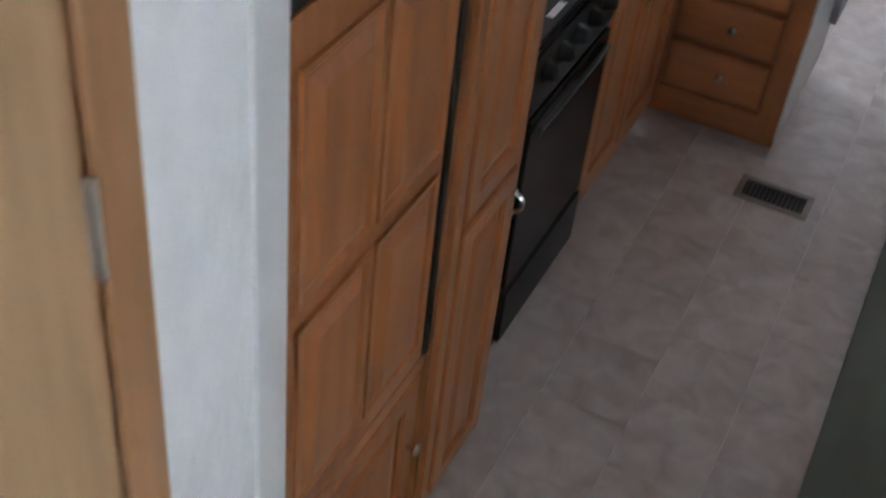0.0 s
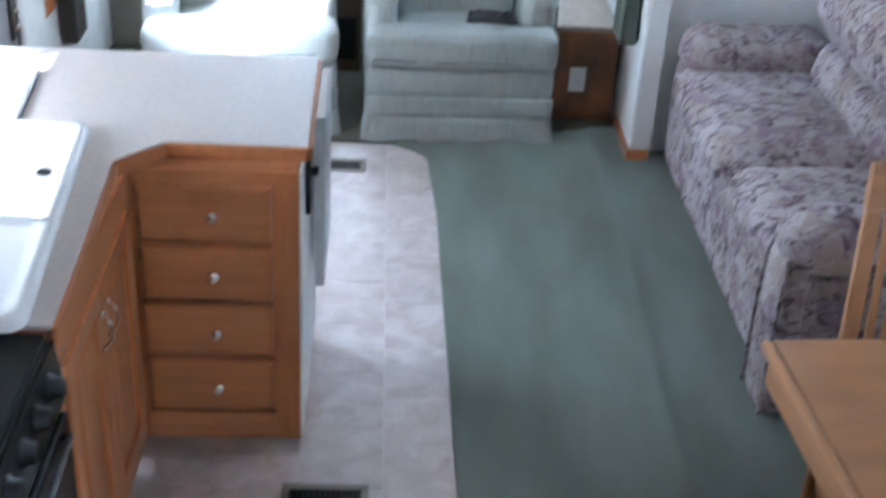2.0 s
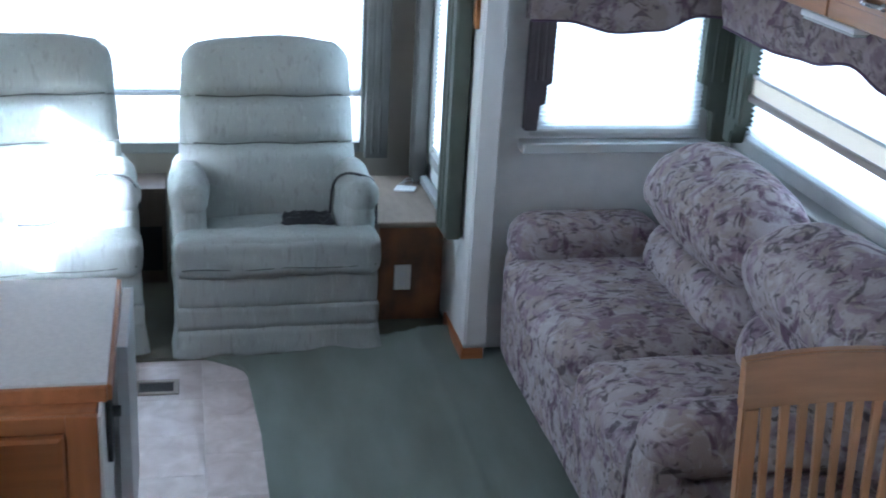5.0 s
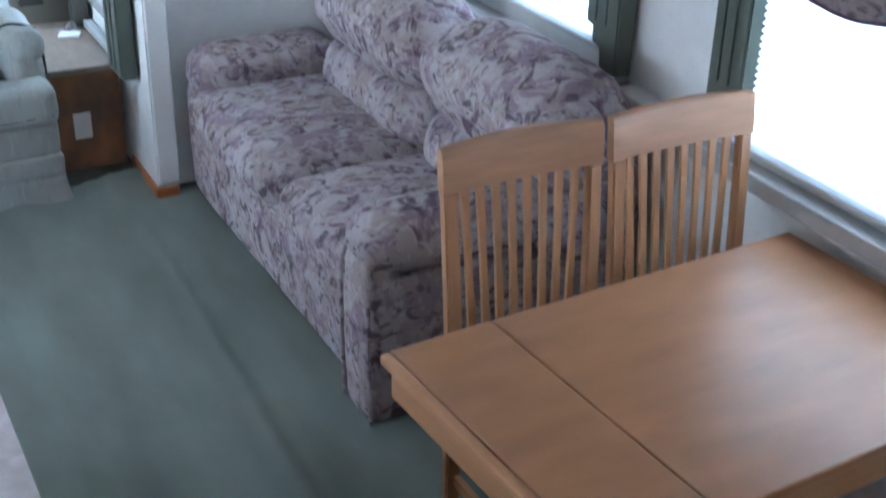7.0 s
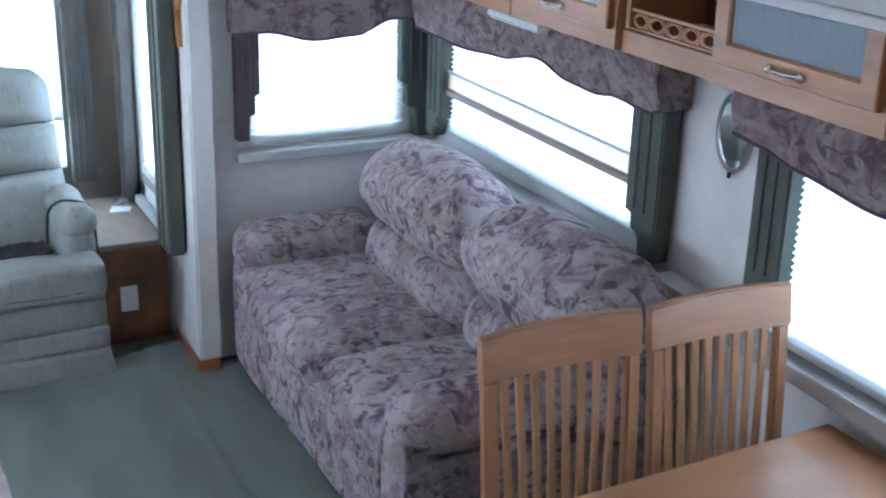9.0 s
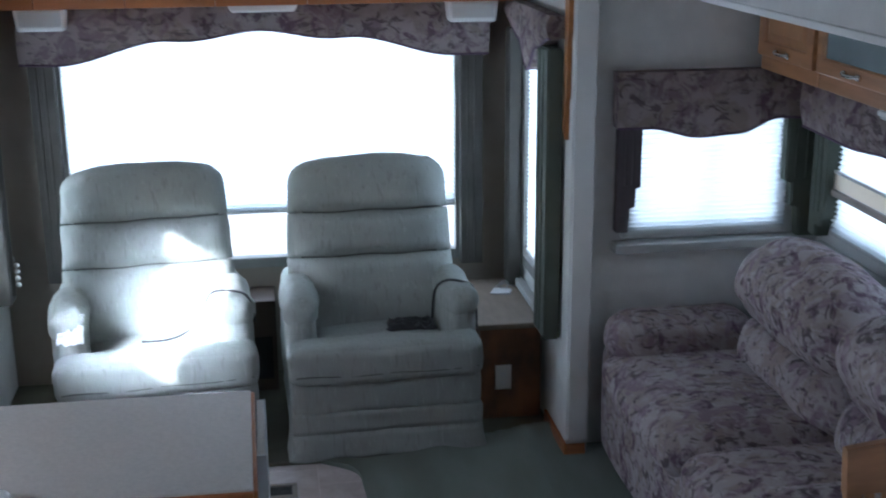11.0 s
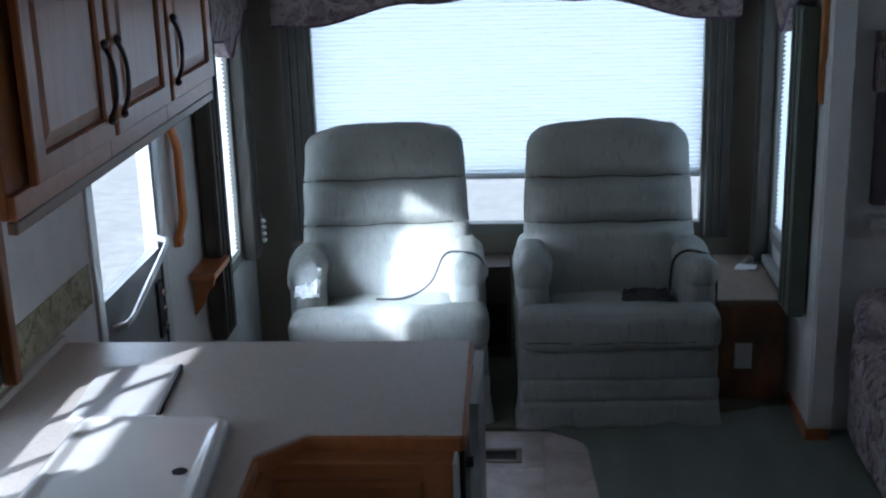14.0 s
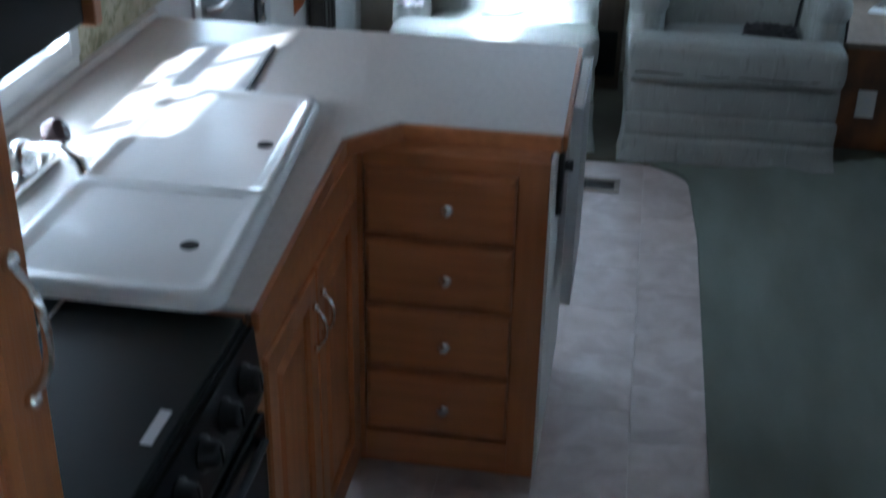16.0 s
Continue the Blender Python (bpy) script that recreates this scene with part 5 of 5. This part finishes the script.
def slide_cabinets():
    FR = mat("frosted_pane", (0.22, 0.27, 0.28), 0.25, var=0.1, scale=4, bump=0.0)
    RIB = mat("ribbed_pane", (0.20, 0.24, 0.26), 0.2, var=0.12, scale=30, bump=0.4, bscale=90, stretch=(8, 8, 0.05))
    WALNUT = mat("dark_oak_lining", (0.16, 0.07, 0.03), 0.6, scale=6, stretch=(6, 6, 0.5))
    X = 3.17
    segs = [("door", 0.80, 1.36), ("door", 1.37, 1.915), ("door", 1.92, 2.47), ("open", 2.475, 2.885), ("door", 2.89, 3.45), ("door", 3.46, 4.02), ("end", 4.03, 4.52)]
    for kind, y0, y1 in segs:
        label = {"door": "honey wood wall cabinet with a frosted glass door", "open": "honey wood open cubby with a fretwork gallery", "end": "honey wood wall cabinet with a plain door"}[kind]
        c = thing("wall_cabinet", (X + (0.030 if kind == "open" else 0.0), 0, 1.545), label, "cabinet", "cabinets in the slide-out", rz=-90)
        a, b, H = -y1, -y0, SLIDE_Z - 1.545 - 0.002
        if kind == "open":
            bx("bottom", (a, -0.006, -0.004), (b, 0.268, 0.058), MAPLE_CREST, c, bevel=0.004)
            bx("side", (a, 0, 0.059), (a + 0.02, 0.268, H), MAPLE, c, bevel=0.003)
            bx("side", (b - 0.02, 0, 0.059), (b, 0.268, H), MAPLE, c, bevel=0.003)
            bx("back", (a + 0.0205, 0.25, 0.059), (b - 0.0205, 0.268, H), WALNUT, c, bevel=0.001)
            g = bx("gallery_rail", (a + 0.021, 0.004, 0.107), (b - 0.021, 0.014, 0.116), MAPLE_CREST, c, bevel=0.002)
            bx("gallery_foot", (a + 0.021, 0.004, 0.059), (b - 0.021, 0.014, 0.066), MAPLE_CREST, c, bevel=0.001)
            n = 5
            pitch = (b - a - 0.05) / n
            for k in range(n):
                u = a + 0.025 + pitch * (k + 0.5)
                tube("fret", [(u + 0.027 * math.cos(t), 0.009, 0.0865 + 0.0165 * math.sin(t)) for t in [math.tau * i / 14 for i in range(15)]], 0.0048, MAPLE, g, 6)
                if k < n - 1:
                    for sg in (-1, 1):
                        tube("fret_cross", [(u + pitch / 2 - 0.011, 0.009, 0.0865 - sg * 0.019), (u + pitch / 2 + 0.011, 0.009, 0.0865 + sg * 0.019)], 0.0042, MAPLE, g, 6)
            continue
        bx("body", (a, 0.004, 0.0), (b, 0.298, H), MAPLE_CREST, c, bevel=0.002)
        d = panel_door(c, a + 0.012, b - 0.012, 0.055, H - 0.012, -0.018, rail=0.055, wood=MAPLE_CREST, panel=MAPLE, glassy=(RIB if y0 in (1.92,) else FR) if kind == "door" else None)
        arc_handle(d, (a + b) / 2, 0.082 - 0.05, 0.082 + 0.05, -0.018, flat=True, r=0.0062)


slide_cabinets()


def strip_light():
    c = thing("strip_light", (3.195, 3.44, 1.5175), "slim white light fixture under the wall cabinet", "light")
    bx("housing", (-0.027, -0.155, 0.008), (0.027, 0.155, 0.0268), WHITE_TRIM, c, bevel=0.006)
    bx("lens", (-0.021, -0.145, 0.0), (0.021, 0.145, 0.0076), SHADE_RAIL, c, bevel=0.003, label="ribbed pale lens")


strip_light()


def rear_cabinets():
    PANE = mat("smoked_pane", (0.035, 0.05, 0.06), 0.15, var=0.1, bump=0.0)
    MESH_C = mat("speaker_cloth", (0.05, 0.045, 0.04), 0.9, var=0.1, scale=40, bump=0.4, bscale=300)
    for x0, x1, kind in ((LEFT + 0.002, 0.418, "cloth"), (0.42, 0.775, "dl"), (0.777, 1.135, "dr"), (1.137, 1.508, "cloth"), (1.51, 1.85, "dl"), (1.852, 2.222, "dr"), (2.224, RIGHT - 0.002, "cloth")):
        lab = "oak overhead cabinet with a smoked glass door" if kind != "cloth" else "oak overhead cabinet bay with dark mesh panel"
        c = thing("overhead_cabinet", (0, 5.28, 1.748), lab, "cabinet", "cabinets over the rear window")
        bx("body", (x0, 0.004, 0.0), (x1, 0.318, 0.58), OAK, c, bevel=0.002)
        bx("bottom_rail", (x0, -0.012, 0.0), (x1, 0.003, 0.062), OAK_ACROSS, c, bevel=0.003)
        d = panel_door(c, x0 + 0.008, x1 - 0.008, 0.065, 0.55, -0.018, rail=0.052 if kind != "cloth" else 0.03, wood=OAK, glassy=PANE if kind != "cloth" else MESH_C)
        if kind != "cloth":
            arc_handle(d, x1 - 0.035 if kind == "dl" else x0 + 0.035, 0.10, 0.21, -0.018, r=0.007)
    for a, b, h, lab in ((0.318, 0.528, 0.095, "pale grey box speaker under the cabinet"), (1.178, 1.476, 0.035, "white under-cabinet light fixture"), (2.105, 2.33, 0.095, "pale grey box speaker under the cabinet")):
        nm = "speaker" if h > 0.05 else "ceiling_light"
        c = thing(nm, ((a + b) / 2, 5.36, 1.748 - h - 0.001), lab, "speaker" if h > 0.05 else "light")
        hw = (b - a) / 2
        bm = bmesh.new()
        vs = bm_box(bm, (-hw, 0, 0), (hw, 0.10, h), 0.012, 3)
        for v in bm.verts:
            v.co.x *= 0.90 + 0.10 * v.co.z / h
        part("housing", bm, WHITE_TRIM, c, smooth=True)
        if h > 0.05:
            bx("grille", (-hw * 0.8, -0.003, 0.018), (hw * 0.8, 0.001, h - 0.012), SHADE_RAIL, c, bevel=0.002)


rear_cabinets()


def corner_bracket():
    """Stepped oak ornament at the slide-out's corner."""
    c = thing("corner_ornament", (RIGHT - 0.001, 0, 0), "stepped oak corner ornament on the slide-out trim", "ornament", rz=-90)
    # local x is -y, drawn in the wall plane
    pts = [(-4.60, 2.02), (-4.60, 1.30), (-4.572, 1.285), (-4.575, 1.42), (-4.555, 1.45), (-4.555, 1.66), (-4.54, 1.69), (-4.54, 1.875), (-4.34, 1.875), (-4.33, 1.900), (-4.12, 1.900), (-4.11, 1.930), (-3.90, 1.930), (-3.88, 1.950), (-3.74, 1.950), (-3.74, 2.012), (-4.50, 2.012), (-4.51, 2.02)]
    bm = bmesh.new()
    extrude_outline(bm, pts, 0.018, Matrix.Translation((0, -0.019, 0)))
    bmesh.ops.triangulate(bm, faces=[f for f in bm.faces if len(f.verts) > 4])
    part("ornament", bm, ORN, c)
    bx("corner_block", (-4.612, -0.026, 1.892), (-4.515, -0.0195, 2.026), ORN, c, bevel=0.002)


ORN = mat("orange_oak", (0.36, 0.15, 0.045), 0.4, var=0.15, stretch=(3, 3, 3))
corner_bracket()


def wall_plate():
    c = thing("oval_mirror", (SLIDE - 0.002, 2.705, 1.34), "small oval mirror in a polished silver rim", "mirror", rz=-90)
    pts = lambda s: [(0.068 * s * math.cos(t), 0.112 * s * math.sin(t)) for t in [math.tau * k / 32 for k in range(32)]]
    part("glass", ring_mesh([(pts(0.9), -0.010), (pts(0.88), -0.012)], True, True), mat("mirror_glass", (0.75, 0.77, 0.78), 0.05, 1.0, var=0.02, bump=0), c)
    part("rim", ring_mesh([(pts(1.0), -0.001), (pts(1.02), -0.012), (pts(0.96), -0.02), (pts(0.89), -0.013)], False), SILVER, c, smooth=True)
    tube("hanger", [(0, -0.012, -0.112), (0, -0.014, -0.128)], 0.006, RUBBER, c, 6)


wall_plate()
# ---- entry door side ----
def entry_door():
    y0, y1 = DOOR_HOLE[:2]
    d = thing("door_1", (LEFT, 0, 0), "aluminium-framed entry door with a tall bright window", "door", rz=90)
    tagged(d, kind="structure")
    z1 = DOOR_HOLE[3]
    bx("door_jamb", (y0 - 0.005, -0.010, 0.0), (y0 + 0.05, 0.05, z1), SILVER, d, bevel=0.004)
    bx("door_jamb", (y1 - 0.05, -0.010, 0.0), (y1 + 0.005, 0.05, z1), SILVER, d, bevel=0.004)
    bx("door_head", (y0 + 0.05, -0.010, z1 - 0.05), (y1 - 0.05, 0.05, z1), SILVER, d, bevel=0.004)
    a, b = y0 + 0.053, y1 - 0.053
    gz0, gz1, ga, gb = 0.90, 1.39, a + 0.008, b - 0.008
    LEAF = mat("door_leaf", (0.20, 0.205, 0.21), 0.5, var=0.06, bump=0.05)
    bm = bmesh.new()
    for p, q in (((a, 0.0, 0.01), (b, 0.035, gz0)), ((a, 0.0, gz1), (b, 0.035, z1 - 0.053)), ((a, 0.0, gz0), (ga, 0.035, gz1)), ((gb, 0.0, gz0), (b, 0.035, gz1))):
        bm_box(bm, p, q, 0.0, 1)
    leaf = part("door_leaf", bm, LEAF, d)
    pane = bx("pane", (ga, 0.015, gz0), (gb, 0.019, gz1), GLASS, leaf, bevel=0)
    pane.visible_shadow = False
    window_fill((LEFT - 0.06, (ga + gb) / 2 + 0.09, 1.225), (3.0, (ga + gb) / 2 + 0.09, 1.225), gb - ga + 0.18, 0.69, 12)
    # extra narrow lamp outside the pane, added to brighten the left recliner
    recliner_fill = Vector((LEFT - 0.16, 3.80, 1.27))
    window_fill(recliner_fill, (0.93, 4.95, 0.52), 0.30, 0.34, 7.5, 26)
    tube("grab_bar", [(3.62, 0.0, 0.80), (3.63, -0.04, 0.81), (3.66, -0.05, 0.82), (4.08, -0.05, 0.93), (4.11, -0.04, 0.94), (4.12, 0.0, 0.945)], 0.011, SILVER, leaf, 10, "slanted aluminium grab bar")
    bx("latch_plate", (4.06, -0.012, 0.60), (4.115, -0.001, 0.80), BLACK, leaf, bevel=0.004, label="black latch plate")
    for z in (0.64, 0.70, 0.76):
        lathe("lock_knob", [(0.012, 0), (0.013, 0.010), (0.009, 0.016), (0.002, 0.017)], CHROME, leaf, Matrix.Translation((4.088, -0.012, z)) @ Matrix.Rotation(radians(90), 4, "X"), 12)
    bx("weather_strip", (y1 - 0.049, -0.006, 0.02), (y1 - 0.054 + 0.0005, 0.03, z1 - 0.06), RUBBER, d, bevel=0)


entry_door()


def grab_handle():
    c = thing("grab_handle", (LEFT, 4.365, 0), "orange moulded grab handle beside the entry door", "handle", rz=90)
    bm = bmesh.new()
    n = 24
    rings = []
    for k in range(n + 1):
        s = k / n
        z = 0.845 + 0.475 * s
        off = 0.040 * min(1, 4.2 * min(s, 1 - s)) ** 0.7
        half = 0.027 + 0.008 * max(0, 1 - 7 * min(s, 1 - s))
        y0, y1 = -off - 0.006, -off + 0.016 + (0.04 if min(s, 1 - s) < 0.08 else 0)
        rings.append([bm.verts.new((x, y, z)) for x, y in ((-half, y1), (-half * 0.9, y0 + 0.006), (-half * 0.5, y0), (half * 0.5, y0), (half * 0.9, y0 + 0.006), (half, y1))])
    for a, b in zip(rings, rings[1:]):
        for i in range(6):
            bm.faces.new((a[i], a[(i + 1) % 6], b[(i + 1) % 6], b[i]))
    bm.faces.new(rings[0][::-1])
    bm.faces.new(rings[-1])
    bmesh.ops.recalc_face_normals(bm, faces=bm.faces[:])
    part("grip", bm, ORANGE, c, smooth=True)
    for z in (0.858, 1.308):
        bx("foot", (-0.024, -0.022, z - 0.014), (0.024, -0.001, z + 0.014), ORANGE, c, bevel=0.005)


grab_handle()


def corner_shelf():
    c = thing("wall_shelf", (LEFT, 4.60, 0), "small oak bracket shelf on the wall", "shelf", rz=90)
    bx("top", (-0.13, -0.10, 0.675), (0.13, -0.001, 0.70), OAK_ALONG, c, bevel=0.005)
    bm = bmesh.new()
    extrude_outline(bm, [(-0.002, 0.674), (-0.085, 0.674), (-0.080, 0.64), (-0.055, 0.61), (-0.035, 0.56), (-0.002, 0.52)], 0.022,
                    Matrix(((0, 1, 0, -0.085), (1, 0, 0, 0), (0, 0, 1, 0), (0, 0, 0, 1))))
    part("bracket", bm, OAK, c)


corner_shelf()


def hall_door():
    d = thing("door_2", (HALL_X, 0, 0), "pale oak veneer hall door with a steel hinge", "door", rz=90)
    tagged(d, kind="structure")
    VENEER = mat("pale_veneer", (0.47, 0.29, 0.15), 0.5, var=0.12, scale=5, bump=0.05, stretch=(5, 5, 0.5))
    bx("leaf", (-0.815, 0.004, 0.01), (-0.1465, 0.038, 2.04), VENEER, d, bevel=0.002)
    bx("door_stop", (-0.1445, 0.012, 0.0), (-0.1185, 0.045, 2.045), MAPLE, d, bevel=0.001)
    bx("casing", (-0.143, -0.012, 0.0), (-0.080, 0.001, 2.10), MAPLE, d, bevel=0.003, label="honey wood door casing")
    bx("casing", (-0.885, -0.012, 0.0), (-0.82, 0.001, 2.10), MAPLE, d, bevel=0.003, label="honey wood door casing")
    h = bx("hinge", (-0.1485, -0.006, 1.45), (-0.1435, 0.004, 1.565), SILVER, d, bevel=0.001, label="steel hinge")
    tube("hinge_pin", [(-0.146, -0.008, 1.447), (-0.146, -0.008, 1.568)], 0.0045, SILVER, h, 8)


hall_door()


def end_panel():
    c = thing("partition_panel", (2.089, 0.715, 0), "red-brown oak partition panel beside the dinette", "partition")
    bx("panel", (0.02, 0.0, 0.0), (0.349, 0.028, 2.449), OAK, c, bevel=0.002)
    bx("edge_trim", (0.0, -0.004, 0.0), (0.0195, 0.030, 2.449), OAK, c, bevel=0.004, label="rounded oak edge trim")


end_panel()


def floor_register(x0, y0, x1, y1, label):
    c = thing("floor_register", ((x0 + x1) / 2, (y0 + y1) / 2, 0.0035), label, "floor vent", "floor registers")
    hx, hy = (x1 - x0) / 2, (y1 - y0) / 2
    bm = bmesh.new()
    bd = 0.020
    for a, b in (((-hx, -hy, 0), (hx, -hy + bd, 0.006)), ((-hx, hy - bd, 0), (hx, hy, 0.006)), ((-hx, -hy + bd, 0), (-hx + bd, hy - bd, 0.006)), ((hx - bd, -hy + bd, 0), (hx, hy - bd, 0.006))):
        bm_box(bm, a, b, 0.0015, 1)
    part("frame", bm, VENT, c)
    # flat dark plate that paints the depth and shade under the slats
    bx("duct_shade", (-hx + bd, -hy + bd, 0.0004), (hx - bd, hy - bd, 0.0012), CAVITY_SHADE, c, bevel=0, label="dark plate as the shade below the slats")
    n = 13
    for k in range(n):
        x = -hx + bd + (2 * hx - 2 * bd) * (k + 0.5) / n
        bx("slat", (x - 0.0012, -hy + bd, 0.0013), (x + 0.0012, hy - bd, 0.0048), VENT_SLAT, c, bevel=0)


VENT_SLAT = mat("vent_slat", (0.07, 0.06, 0.05), 0.5, 0.3, var=0.1, bump=0)
floor_register(1.186, 2.333, 1.415, 2.459, "brown metal floor register in the kitchen tiles")
floor_register(1.205, 4.322, 1.368, 4.438, "brown metal floor register near the recliners")


def tiles():
    bm = bmesh.new()
    tx, ty = 0.2275, 0.262
    bm_box(bm, (0.0010, 0.0007, 0.0), (tx - 0.0010, ty - 0.0007, 0.003), 0.0004, 1)
    first = part("tile", bm, TILE, floor)
    me = first.data
    k = 0
    for i in range(7):
        for j in range(-1, 20):
            x, y = 0.087 + i * tx, -0.30 + j * ty + (0.5 * ty if i % 2 else 0.0)
            if y < -0.4 or y > 4.56 or x + tx > 1.70:
                continue
            ob = first if k == 0 else new("tile", me)
            ob.parent = floor
            ob.location = (x, y, 0.0004)
            ob.scale.y = min(1.0, (4.61 - y) / ty)
            k += 1


tiles()
